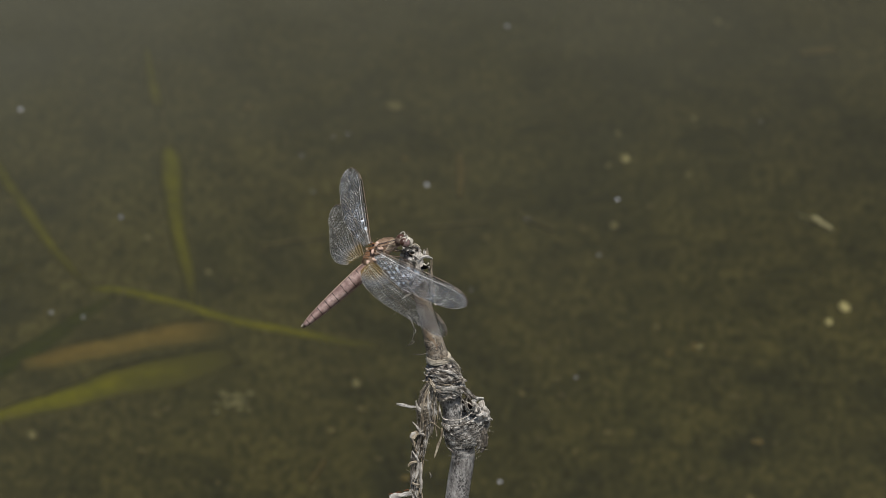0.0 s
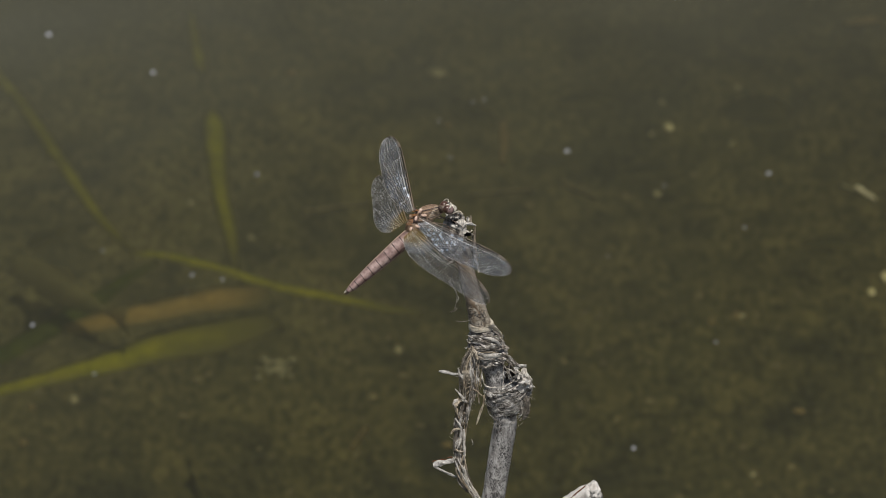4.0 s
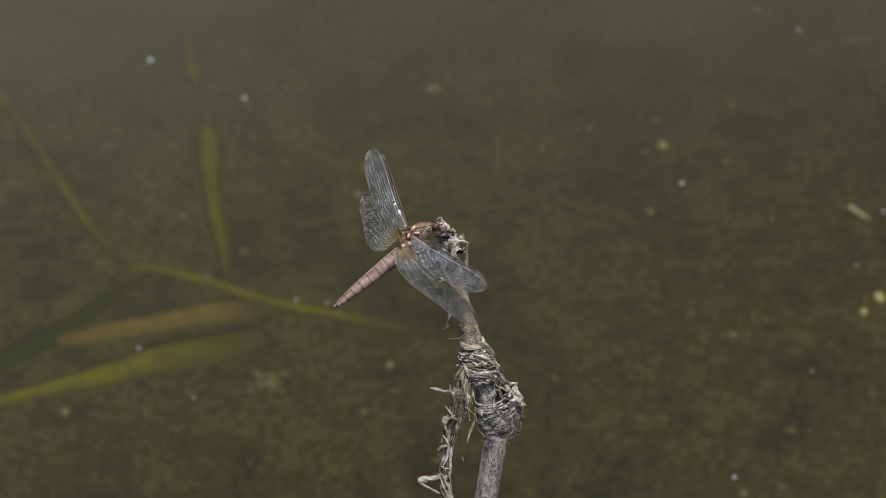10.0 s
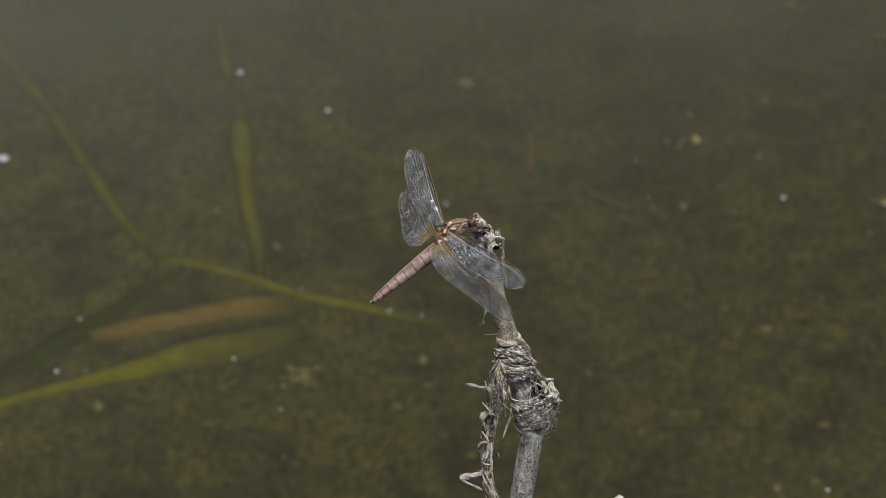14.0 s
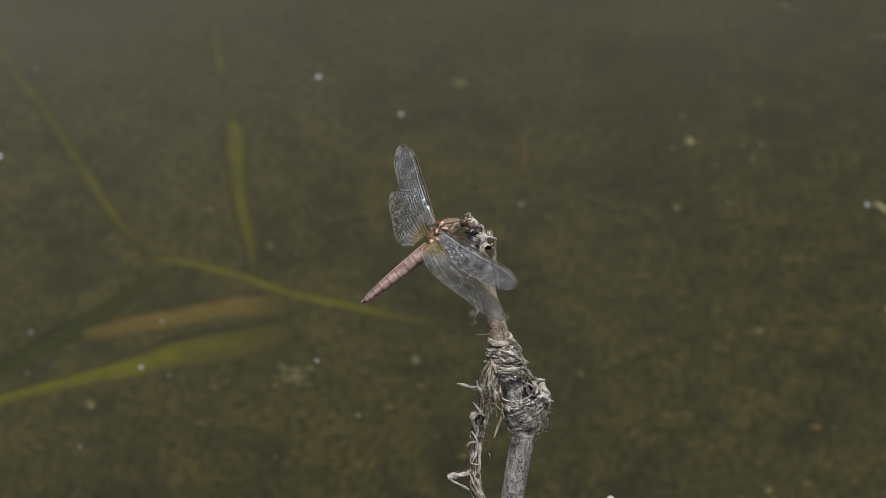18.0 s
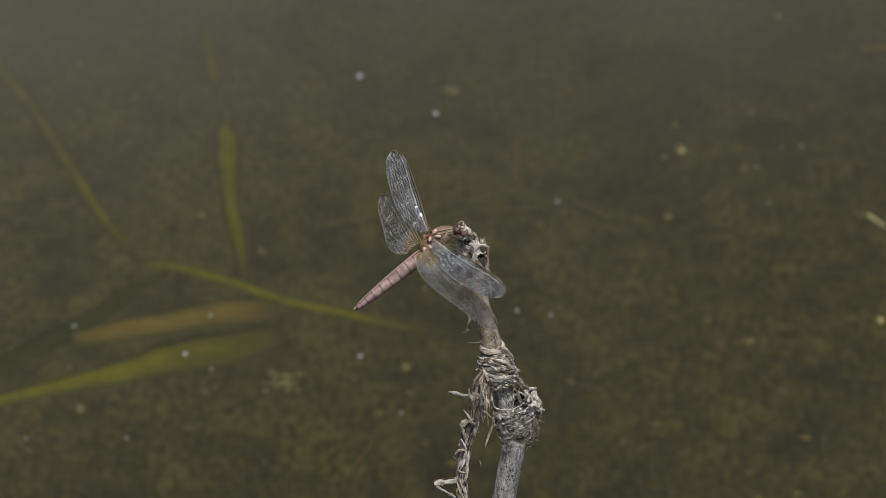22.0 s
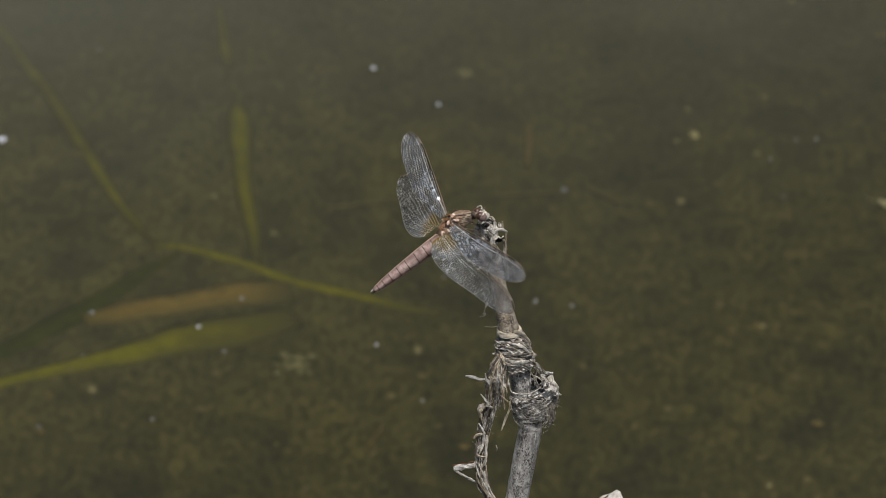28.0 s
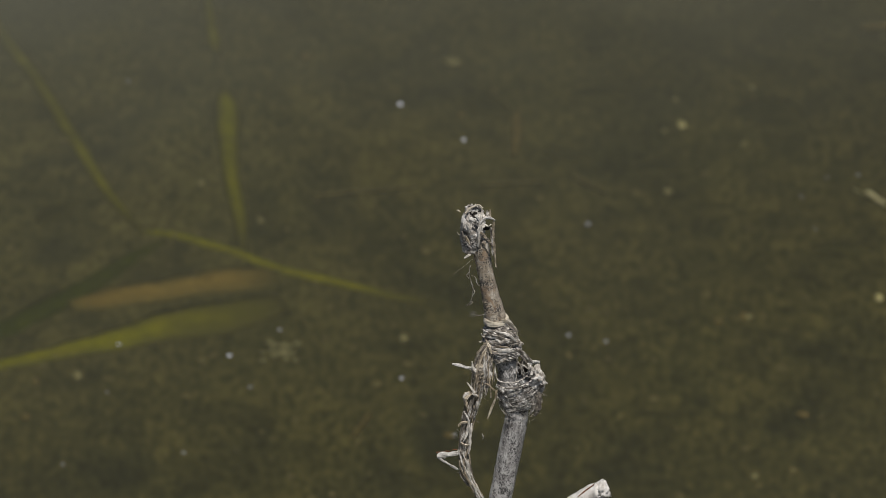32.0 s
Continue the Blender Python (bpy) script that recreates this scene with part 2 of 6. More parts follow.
def pane_material(shine):
    """The panes of a wing's net: clear, with the sky's bluish sheen painted on as milky colour, stronger on some panes.
    """
    m, nt, p, out = mat("wing_pane")
    nt.nodes.remove(p)
    tc = nt.nodes.new("ShaderNodeTexCoord")
    chance = nt.nodes.new("ShaderNodeNewGeometry").outputs["Random Per Island"]
    each = ramp(nt, chance, [(0.0, (0.10, 0.10, 0.10)), (0.5, (0.35, 0.35, 0.35)), (0.80, (1.0, 1.0, 1.0)), (1.0, (2.2, 2.2, 2.2))]).outputs[0]
    broad = ramp(nt, noise_of(nt, 120.0, 2.0, 0.5, tc.outputs["Object"]), [(0.36, (0.2 * shine,) * 3), (0.62, (shine,) * 3)]).outputs[0]
    along = nt.nodes.new("ShaderNodeSeparateXYZ")
    nt.links.new(tc.outputs["Object"], along.inputs[0])
    span = nt.nodes.new("ShaderNodeMath")
    span.operation = "DIVIDE"
    nt.links.new(along.outputs["X"], span.inputs[0])
    span.inputs[1].default_value = 0.0336
    # the painted sheen is strongest towards the wing's root
    broad = mixed(nt, broad, ramp(nt, span.outputs[0], [(0.0, (0.7, 0.7, 0.7)), (0.22, (1.5, 1.5, 1.5)), (0.5, (0.75, 0.75, 0.75)), (1.0, (0.55, 0.55, 0.55))]).outputs[0], 1.0, "MULTIPLY")
    clear = node(nt, "ShaderNodeBsdfTransparent", Color=(0.84, 0.85, 0.87, 1))
    gloss = node(nt, "ShaderNodeBsdfGlossy", Roughness=0.42, Color=(0.80, 0.90, 1.0, 1))
    milky = node(nt, "ShaderNodeBsdfDiffuse", Color=(0.42, 0.50, 0.62, 1))
    face = nt.nodes.new("ShaderNodeMixShader")
    face.inputs[0].default_value = 0.62
    nt.links.new(gloss.outputs[0], face.inputs[1])
    nt.links.new(milky.outputs[0], face.inputs[2])
    skin = nt.nodes.new("ShaderNodeMixShader")
    nt.links.new(mixed(nt, broad, each, 1.0, "MULTIPLY"), skin.inputs[0])
    nt.links.new(clear.outputs[0], skin.inputs[1])
    nt.links.new(face.outputs[0], skin.inputs[2])
    nt.links.new(skin.outputs[0], out.inputs[0])
    return m


def plain(name, color, rough, spec=0.5, coat=0.0, vary=0.2, scale=700.0):
    m, nt, p, out = mat(name)
    n = noise_of(nt, scale, 4.0, 0.6)
    lo, hi = tuple(c * (1 - vary) for c in color), tuple(c * (1 + vary) for c in color)
    nt.links.new(ramp(nt, n, [(0.3, lo), (0.7, hi)]).outputs[0], p.inputs["Base Color"])
    p.inputs["Roughness"].default_value = rough
    p.inputs["Specular IOR Level"].default_value = spec
    p.inputs["Coat Weight"].default_value = coat
    bump(nt, p, n, 0.25, 0.0002)
    return m


MUD = mud_material()
WATER = water_material()
STALK = grained("weathered_reed", [(0.34, (0.180, 0.168, 0.157)), (0.5, (0.320, 0.306, 0.292)), (0.66, (0.480, 0.463, 0.446))], 600.0, (1, 1, 0.45), grain=4.0, specks=3600.0, relief=0.8, depth=0.0004, dashes=(1, 1, 0.4), stain=(0.47, 0.45, 0.425))
TAN_STALK = grained("tan_reed", [(0.3, (0.150, 0.118, 0.084)), (0.5, (0.300, 0.254, 0.196)), (0.68, (0.450, 0.410, 0.350))], 420.0, (1, 1, 0.8), grain=4.0, specks=2600.0, relief=0.9, depth=0.0004, dashes=(1, 1, 0.7), stain=(0.24, 0.165, 0.105))
HUSK = grained("grey_husk", [(0.33, (0.075, 0.062, 0.048)), (0.5, (0.275, 0.246, 0.210)), (0.64, (0.630, 0.594, 0.548))], 500.0, None, grain=3.0, relief=1.0, depth=0.0005, islands=0.35, fibres=0.92)
MATTED = grained("matted_husk", [(0.38, (0.070, 0.062, 0.053)), (0.5, (0.330, 0.308, 0.280)), (0.61, (0.740, 0.712, 0.672))], 420.0, (1, 1, 1.3), grain=4.0, relief=1.0, depth=0.0006, fibres=0.85)
DARK_HUSK = grained("dark_husk", [(0.3, (0.044, 0.037, 0.031)), (0.52, (0.150, 0.129, 0.106)), (0.72, (0.400, 0.360, 0.305))], 600.0, None, grain=3.0, relief=0.9, depth=0.0004, islands=0.4, fibres=0.7)
LEAF_HUSK = grained("dry_leaf", [(0.3, (0.150, 0.116, 0.080)), (0.5, (0.320, 0.268, 0.198)), (0.68, (0.540, 0.482, 0.395))], 160.0, None, grain=3.0, relief=0.8, depth=0.0004, fibres=0.6)
BROWN_HUSK = grained("brown_husk", [(0.3, (0.200, 0.155, 0.104)), (0.5, (0.370, 0.308, 0.226)), (0.68, (0.560, 0.495, 0.400))], 300.0, None, grain=3.0, relief=1.0, depth=0.0005, islands=0.35, fibres=0.85)
CREAM = grained("cream_collar", [(0.3, (0.36, 0.31, 0.23)), (0.5, (0.55, 0.49, 0.39)), (0.7, (0.68, 0.62, 0.52))], 420.0, None, grain=3.0, relief=0.5, fibres=0.15)
PALE_HUSK = grained("pale_husk", [(0.3, (0.360, 0.320, 0.268)), (0.5, (0.600, 0.556, 0.495)), (0.7, (0.780, 0.745, 0.695))], 500.0, None, grain=3.0, relief=0.8, islands=0.15, fibres=0.6)
CUP_HUSK = grained("mottled_cup", [(0.36, (0.130, 0.112, 0.094)), (0.5, (0.380, 0.350, 0.315)), (0.62, (0.720, 0.690, 0.655))], 480.0, None, grain=3.0, relief=1.0, depth=0.0006, specks=1700.0)
PALE_WOOD = grained("bleached_wood", [(0.3, (0.46, 0.425, 0.38)), (0.5, (0.68, 0.645, 0.60)), (0.7, (0.82, 0.79, 0.75))], 620.0, (1, 1, 0.6), relief=1.0, depth=0.0006, fibres=0.35)
BLADE_GREEN = silted("drowned_green_blade", [(0.3, (0.112, 0.118, 0.0002)), (0.55, (0.166, 0.164, 0.0002)), (0.75, (0.212, 0.200, 0.0004))])
BLADE_OLIVE = silted("drowned_olive_blade", [(0.3, (0.098, 0.102, 0.002)), (0.55, (0.146, 0.144, 0.003)), (0.75, (0.190, 0.180, 0.006))])
BLADE_DARK = silted("drowned_dark_blade", [(0.3, (0.010, 0.017, 0.0004)), (0.55, (0.019, 0.028, 0.0004)), (0.75, (0.034, 0.044, 0.0008))], 0.0)
BLADE_BROWN = silted("drowned_brown_blade", [(0.3, (0.105, 0.074, 0.026)), (0.55, (0.162, 0.114, 0.042)), (0.75, (0.212, 0.155, 0.062))])
PEBBLE = grained("pebble", [(0.3, (0.098, 0.090, 0.062)), (0.5, (0.156, 0.144, 0.104)), (0.7, (0.210, 0.196, 0.148))], 160.0)
PALE_PEBBLE = grained("pale_pebble", [(0.3, (0.286, 0.258, 0.177)), (0.5, (0.394, 0.367, 0.272)), (0.7, (0.476, 0.449, 0.354))], 160.0)
GREY_CLUMP = grained("grey_clump", [(0.3, (0.070, 0.067, 0.048)), (0.5, (0.120, 0.115, 0.083)), (0.7, (0.190, 0.180, 0.138))], 160.0)
OCHRE_BIT = grained("ochre_bit", [(0.3, (0.060, 0.047, 0.022)), (0.5, (0.092, 0.069, 0.033)), (0.7, (0.118, 0.088, 0.044))], 160.0)
LITTER = grained("bottom_litter", [(0.3, (0.034, 0.031, 0.019)), (0.5, (0.075, 0.065, 0.037)), (0.7, (0.116, 0.099, 0.058))], 120.0, islands=0.3)
DIM_FOAM = plain("dim_foam_bubble", (0.11, 0.112, 0.12), 0.3, 0.5, 0.2, 0.08)
MID_FOAM = plain("dull_foam_bubble", (0.20, 0.205, 0.22), 0.3, 0.5, 0.2, 0.08)
FOAM = plain("foam_bubble", (0.36, 0.37, 0.41), 0.3, 0.5, 0.2, 0.08)
ABDOMEN = grained("abdomen_shell", [(0.3, (0.092, 0.048, 0.044)), (0.5, (0.250, 0.168, 0.152)), (0.7, (0.470, 0.365, 0.335))], 330.0, None, rough=0.42, relief=0.3, depth=0.0001, spec=0.5, islands=0.2)
RUST = plain("rust_stain", (0.12, 0.045, 0.022), 0.8, 0.2, 0.0, 0.6)
# near-black colour that paints shade into hollows and gaps
HOLLOW_SHADE = plain("painted_hollow_shade", (0.018, 0.016, 0.014), 1.0, 0.0, 0.0, 0.7)
SEAM = plain("dark_seam", (0.035, 0.019, 0.016), 0.5)
THORAX = grained("thorax_shell", [(0.3, (0.080, 0.040, 0.022)), (0.5, (0.205, 0.134, 0.085)), (0.7, (0.410, 0.305, 0.225))], 420.0, None, rough=0.5, relief=0.6, depth=0.0003, spec=0.5)
SHIELD = grained("shield_plate", [(0.3, (0.190, 0.132, 0.082)), (0.5, (0.345, 0.268, 0.190)), (0.7, (0.480, 0.400, 0.310))], 420.0, None, rough=0.5, relief=0.6, depth=0.0003, spec=0.5)
SCLERITE = plain("wing_joint", (0.47, 0.325, 0.255), 0.35, 0.7)
EYE_TOP = plain("red_brown_eye", (0.062, 0.030, 0.020), 0.30, 0.5, 0.25, 0.85, 420.0)
EYE_LOW = plain("grey_brown_eye", (0.165, 0.112, 0.104), 0.22, 0.6, 0.5, 0.5, 420.0)
FACE = plain("pale_face", (0.46, 0.42, 0.36), 0.45, 0.5, 0.0, 0.6)
LEG = plain("dark_leg", (0.10, 0.070, 0.050), 0.5, 0.5, 0.0, 0.6)
# sun glints are painted into these vein colours as pale stretches
VEIN = plain("wing_vein", (0.40, 0.39, 0.385), 0.25, 0.9, 0.0, 0.95, 260.0)
HIND_VEIN = plain("hindwing_vein", (0.27, 0.26, 0.25), 0.28, 1.0, 0.0, 0.9, 260.0)
PALE_VEIN = plain("pale_wing_vein", (0.50, 0.49, 0.475), 0.25, 0.9, 0.0, 0.9, 300.0)
EDGE_VEIN = plain("wing_edge_vein", (0.13, 0.095, 0.07), 0.35, 0.7, 0.0, 0.8, 300.0)
PATCH = plain("brown_patch", (0.15, 0.068, 0.034), 0.45, 0.5, 0.0, 0.4)
AMBER = plain("amber_ridge", (0.20, 0.088, 0.032), 0.4)
STIGMA = plain("wing_spot", (0.09, 0.075, 0.06), 0.5)
FORE_WING = wing_material(0.005, 0.25, 0.46)
HIND_WING = wing_material(0.0122, 0.48, 0.66)
# forewings carry far more of the painted sheen than hindwings
PANE = pane_material(0.22)
HIND_PANE = pane_material(0.05)
FISH = grained("olive_fish_skin", [(0.3, (0.088, 0.082, 0.042)), (0.55, (0.105, 0.097, 0.050)), (0.75, (0.122, 0.112, 0.060))], 160.0, None, rough=0.6, spec=0.1)
# dark skin for the added fish shape that replaces a cast shadow
FISH_SHADOW = grained("fish_shadow_skin", [(0.3, (0.038, 0.038, 0.024)), (0.55, (0.050, 0.049, 0.030)), (0.75, (0.062, 0.060, 0.037))], 160.0, None, rough=0.6, spec=0.1)
# see-through skins imitate the haze of the water above the fish
for murky, veil in ((FISH, 0.50), (FISH_SHADOW, 0.45)):
    murky.node_tree.nodes["Principled BSDF"].inputs["Alpha"].default_value = veil


# ---- mesh helpers ----
def finish(name, bm, material, smooth=True):
    bmesh.ops.recalc_face_normals(bm, faces=bm.faces)
    me = bpy.data.meshes.new(name)
    bm.to_mesh(me)
    bm.free()
    for f in me.polygons:
        f.use_smooth = smooth
    me.materials.append(material)
    return me


def part(name, bm, material, parent, label="", smooth=True, kind=""):
    """Links a bmesh, whose places are the world's, as one mesh under a still thing."""
    ob = new(name, finish(name, bm, material, smooth))
    ob.parent = parent
    ob.matrix_parent_inverse = parent_world(parent).inverted()
    return tagged(ob, label=label, kind=kind)


def parent_world(ob):
    m = ob.matrix_basis.copy()
    if ob.parent:
        m = parent_world(ob.parent) @ ob.matrix_parent_inverse @ m
    return m


def own(name, bm, material, parent, label="", smooth=True):
    """Links a bmesh, whose places are its thing's, as one mesh under that thing."""
    ob = new(name, finish(name, bm, material, smooth))
    ob.parent = parent
    return tagged(ob, label=label)


def thing(name, bm, material, label, category, group="", kind="", at=None, smooth=True):
    ob = new(name, finish(name, bm, material, smooth))
    if at is not None:
        ob.matrix_basis = at
    return tagged(ob, label, category, group, kind)


def spline(points, n):
    """n places along a smooth line through the points (any number of values each)."""
    pts = [np.array(p, float) for p in points]
    pts = [2 * pts[0] - pts[1]] + pts + [2 * pts[-1] - pts[-2]]
    out = []
    segs = len(pts) - 3
    for i in range(n):
        s = min(i / (n - 1) * segs, segs - 1e-6)
        k, f = int(s), s - int(s)
        a, b, c, d = pts[k:k + 4]
        out.append(0.5 * (2 * b + (c - a) * f + (2 * a - 5 * b + 4 * c - d) * f * f + (3 * b - a - 3 * c + d) * f ** 3))
    return out


def frames_along(path):
    side = None
    for i, p in enumerate(path):
        t = Vector(path[min(i + 1, len(path) - 1)]) - Vector(path[max(i - 1, 0)])
        t.normalize()
        if side is None:
            side = t.cross(Vector((0, -1, 0)))
            if side.length < 1e-4:
                side = t.cross(Vector((1, 0, 0)))
        side = (side - t * side.dot(t)).normalized()
        yield Vector(p), t, side, t.cross(side)


def tube(bm, path, radii, sides=8, flat=1.0, rough=0.0, grain=150.0, lid=True, twist=0.0):
    """A tube along the path; flat squeezes it, rough roughens it (metres)."""
    rings = []
    for i, (p, t, u, v) in enumerate(frames_along(path)):
        ring = []
        for j in range(sides):
            a = 2 * math.pi * j / sides
            c, s = math.cos(a), math.sin(a) * flat
            if twist:
                w = twist * i / len(path)
                c, s = c * math.cos(w) - s * math.sin(w), c * math.sin(w) + s * math.cos(w)
            q = p + (u * c + v * s) * radii[i]
            if rough:
                q += (q - p).normalized() * noise.noise(q * grain) * rough
            ring.append(bm.verts.new(q))
        rings.append(ring)
    for a, b in zip(rings, rings[1:]):
        for j in range(sides):
            bm.faces.new((a[j], a[(j + 1) % sides], b[(j + 1) % sides], b[j]))
    if lid:
        bm.faces.new(rings[0][::-1])
        bm.faces.new(rings[-1])
    return rings


def blob(bm, centre, radii, rough=0.0, grain=100.0, levels=3, turn=None):
    made = bmesh.ops.create_icosphere(bm, subdivisions=levels, radius=1.0)["verts"]
    for v in made:
        q = Vector((v.co.x * radii[0], v.co.y * radii[1], v.co.z * radii[2]))
        if turn is not None:
            q = turn @ q
        q += Vector(centre)
        if rough:
            q += v.co * (noise.noise(q * grain) + 0.5 * noise.noise(q * grain * 2.3)) * rough
        v.co = q
    return made


def strip(bm, path, widths, thick, curl=0.0, face=(0, -1, 0), ragged=0.12):
    """A thin cupped ribbon with ragged edges, its broad side towards face."""
    face = Vector(face)
    path = [Vector(p) for p in spline(path, len(path) * 3)]
    widths = [w[0] for w in spline([(w,) for w in widths], len(path))]
    path = [p + Vector((noise.noise(p * 420), noise.noise(p * 420 + Vector((7, 0, 0))), noise.noise(p * 420 + Vector((0, 7, 0))))) * 0.10 * MM for p in path]
    widths = [w * (1 + 0.5 * noise.noise(p * 520 + Vector((3, 3, 3)))) for w, p in zip(widths, path)]
    thick = min(thick, 0.00020) * 0.5
    top, low, at, run = [], [], {}, path[0].x * 9000
    for i, p in enumerate(path):
        run += (p - path[i - 1]).length / MM if i else 0.0
        t = (path[min(i + 1, len(path) - 1)] - path[max(i - 1, 0)]).normalized()
        a = curl * i / len(path) + 0.5 * noise.noise(p * 260)
        n = (face - t * face.dot(t)).normalized()
        s = t.cross(n)
        n, s = n * math.cos(a) + s * math.sin(a), s * math.cos(a) - n * math.sin(a)
        up, dn = [], []
        for f in (-0.5, -0.28, 0.0, 0.28, 0.5):
            edge = 1 + ragged * 2 * noise.noise(p * 1500 + Vector((f * 9, 0, 0))) if abs(f) == 0.5 else 1
            q = p + s * f * widths[i] * edge - n * (f * f * widths[i] * 0.5) + n * 0.10 * widths[i] * noise.noise(p * 900 + Vector((0, f * 5, 0)))
            up.append(bm.verts.new(q + n * thick))
            dn.append(bm.verts.new(q - n * thick))
            at[up[-1]] = at[dn[-1]] = (run, f * widths[i] / MM)
        top.append(up)
        low.append(dn)
    rows = [u + d[::-1] for u, d in zip(top, low)]
    for a, b in zip(rows, rows[1:]):
        for j in range(10):
            bm.faces.new((a[j], a[(j + 1) % 10], b[(j + 1) % 10], b[j]))
    for ring in (rows[0][::-1], rows[-1]):
        bm.faces.new(ring)
    spread(bm, at)


def spread(bm, at):
    """Lays the faces out flat, in millimetres: along the fibres, then across them."""
    uv = bm.loops.layers.uv.verify()
    for face in bm.faces:
        for loop in face.loops:
            if loop.vert in at:
                loop[uv].uv = at[loop.vert]


def layered(run, around, spacing, seed, wander=1.0):
    """Torn layers lying over one another like shingles: each rises to its edge and drops sharply to the next. From 0 to 1."""
    n = noise.noise(Vector((around * 0.22, run * 0.16, seed)))
    p = run / spacing + wander * (1.6 * n + 0.7 * noise.noise(Vector((around * 0.6, run * 0.4, seed + 5))))
    layer = math.floor(p)
    f = p - layer
    strength = 0.35 + 0.65 * abs(noise.noise(Vector((around * 0.35 + layer * 3.7, layer * 1.9, seed + 9)))) * 2
    rise = f / 0.86 if f < 0.86 else (1 - f) / 0.14
    return rise ** 1.4 * strength + 0.16 * noise.noise(Vector((around * 0.8, run * 4.0 / spacing, seed + 2)))


def pleated(bm, path, radii, sides, depth, spacing, seed, flat=1.0, lean=0.0, lengthwise=0.0):
    """A tube wrapped in torn layers; lean tilts them across the tube, lengthwise turns them to run along it in a spiral."""
    rings = tube(bm, path, radii, sides, flat)
    run, at = 0.0, {}
    for i, ring in enumerate(rings):
        c = Vector(path[i])
        if i:
            run += (c - Vector(path[i - 1])).length / MM
        for v in ring:
            d = v.co - c
            a = math.atan2(d.x, -d.y)
            arc = a * radii[i] / MM
            if lengthwise:
                h = layered(arc + lengthwise * run, run * 1.6, spacing, seed, 1.3)
                at[v] = (run, arc + lengthwise * run)
            else:
                h = layered(run - lean * d.x / MM, arc, spacing, seed)
                at[v] = (arc, run - lean * d.x / MM + 0.9 * noise.noise(Vector((arc * 0.3, run * 0.3, seed))))
            v.co += d.normalized() * (h - 0.4) * depth
    spread(bm, at)
    return rings


rnd = random.Random(7)


# ---- pond: bottom and water ----
def uneven_axis(lo, hi, step, far):
    """Close steps between lo and hi, then ever wider ones out to far."""
    inner = list(np.arange(lo, hi + step / 2, step))
    out, d = [], step
    while (out[-1] if out else 0) < far:
        d *= 1.5
        out.append((out[-1] if out else 0) + d)
    return [lo - v for v in out[::-1]] + inner + [hi + v for v in out]


BED = -0.05


def bed_height(x, y):
    return BED + 0.0009 * noise.noise(Vector((x * 14, y * 10, 0))) + 0.0008 * noise.noise(Vector((x * 60, y * 40, 3))) + 0.0007 * noise.noise(Vector((x * 170, y * 120, 7)))


def pond():
    bm = bmesh.new()
    xs, ys = uneven_axis(-0.26, 0.26, 0.0045, 900), uneven_axis(0.48, 1.14, 0.0055, 900)
    grid = []
    for y in ys:
        row = []
        for x in xs:
            row.append(bm.verts.new((x, y, bed_height(x, y))))
        grid.append(row)
    for a, b in zip(grid, grid[1:]):
        for j in range(len(xs) - 1):
            bm.faces.new((a[j], a[j + 1], b[j + 1], b[j]))
    thing("ground", bm, MUD, "olive-brown silty pond bottom under shallow water, haze painted in", "pond bottom", kind="structure")
    bm = bmesh.new()
    bmesh.ops.create_grid(bm, x_segments=8, y_segments=8, size=900)
    thing("water", bm, WATER, "still turbid olive pond water with faint sky sheen, haze painted in", "water", kind="structure")


pond()


def blade(name, centre, widths, material, label):
    """A drowned leaf blade: a long lens with a raised midrib, lying on the bottom with its edges sunk in. centre: (x, y) of its middle line."""
    n = 36
    line = spline([(x * MM, y * MM, w * 1.36 * MM) for (x, y), w in zip(centre, widths)], n)
    bm = bmesh.new()
    uv = bm.loops.layers.uv.new("UVMap")
    at = {}
    rows = []
    for i, (x, y, w) in enumerate(line):
        x2, y2 = line[min(i + 1, n - 1)][:2]
        x1, y1 = line[max(i - 1, 0)][:2]
        s = Vector((-(y2 - y1), x2 - x1, 0)).normalized()
        row = []
        for f, h in ((-0.5, -0.2), (-0.22, 0.9), (0, 1.2), (0.22, 0.9), (0.5, -0.2)):
            q = Vector((x, y, 0)) + s * f * w * (1 + 0.12 * noise.noise(Vector((x * 60, y * 60, f * 3))))
            q.z = bed_height(q.x, q.y) + h * MM
            row.append(bm.verts.new(q))
            at[row[-1]] = (i / (n - 1), abs(f) * 2)
        for f, h in ((0.45, -0.6), (0, 0.5), (-0.45, -0.6)):
            row.append(bm.verts.new(Vector((x, y, bed_height(x, y) + h * MM)) + s * f * w))
            at[row[-1]] = (i / (n - 1), 1.0)
        rows.append(row)
    for a, b in zip(rows, rows[1:]):
        for j in range(8):
            bm.faces.new((a[j], a[(j + 1) % 8], b[(j + 1) % 8], b[j]))
    bm.faces.new(rows[0][::-1])
    bm.faces.new(rows[-1])
    for face in bm.faces:
        for loop in face.loops:
            loop[uv].uv = at[loop.vert]
    return thing(name, bm, material, label, "leaf blade", group="drowned leaf blades")


blade("sunken_leaf_blade", [(-229.2, 1060.0), (-209.0, 1005.3), (-188.1, 954.8), (-167.3, 896.6), (-153.9, 861.0), (-140.9, 834.5)], (6, 6, 6, 5.5, 4.5, 2.5), BLADE_OLIVE, "long narrow olive-green reed leaf lying under water")
blade("sunken_leaf_blade", [(-142.1, 833.5), (-129.0, 831.3), (-105.0, 820.3), (-81.0, 805.7), (-57.2, 794.8), (-38.0, 787.0), (-20.0, 780.5)], (3, 5, 6, 6, 6, 6, 5), BLADE_OLIVE, "narrow yellowish-green leaf blade, drowned, meeting another blade")
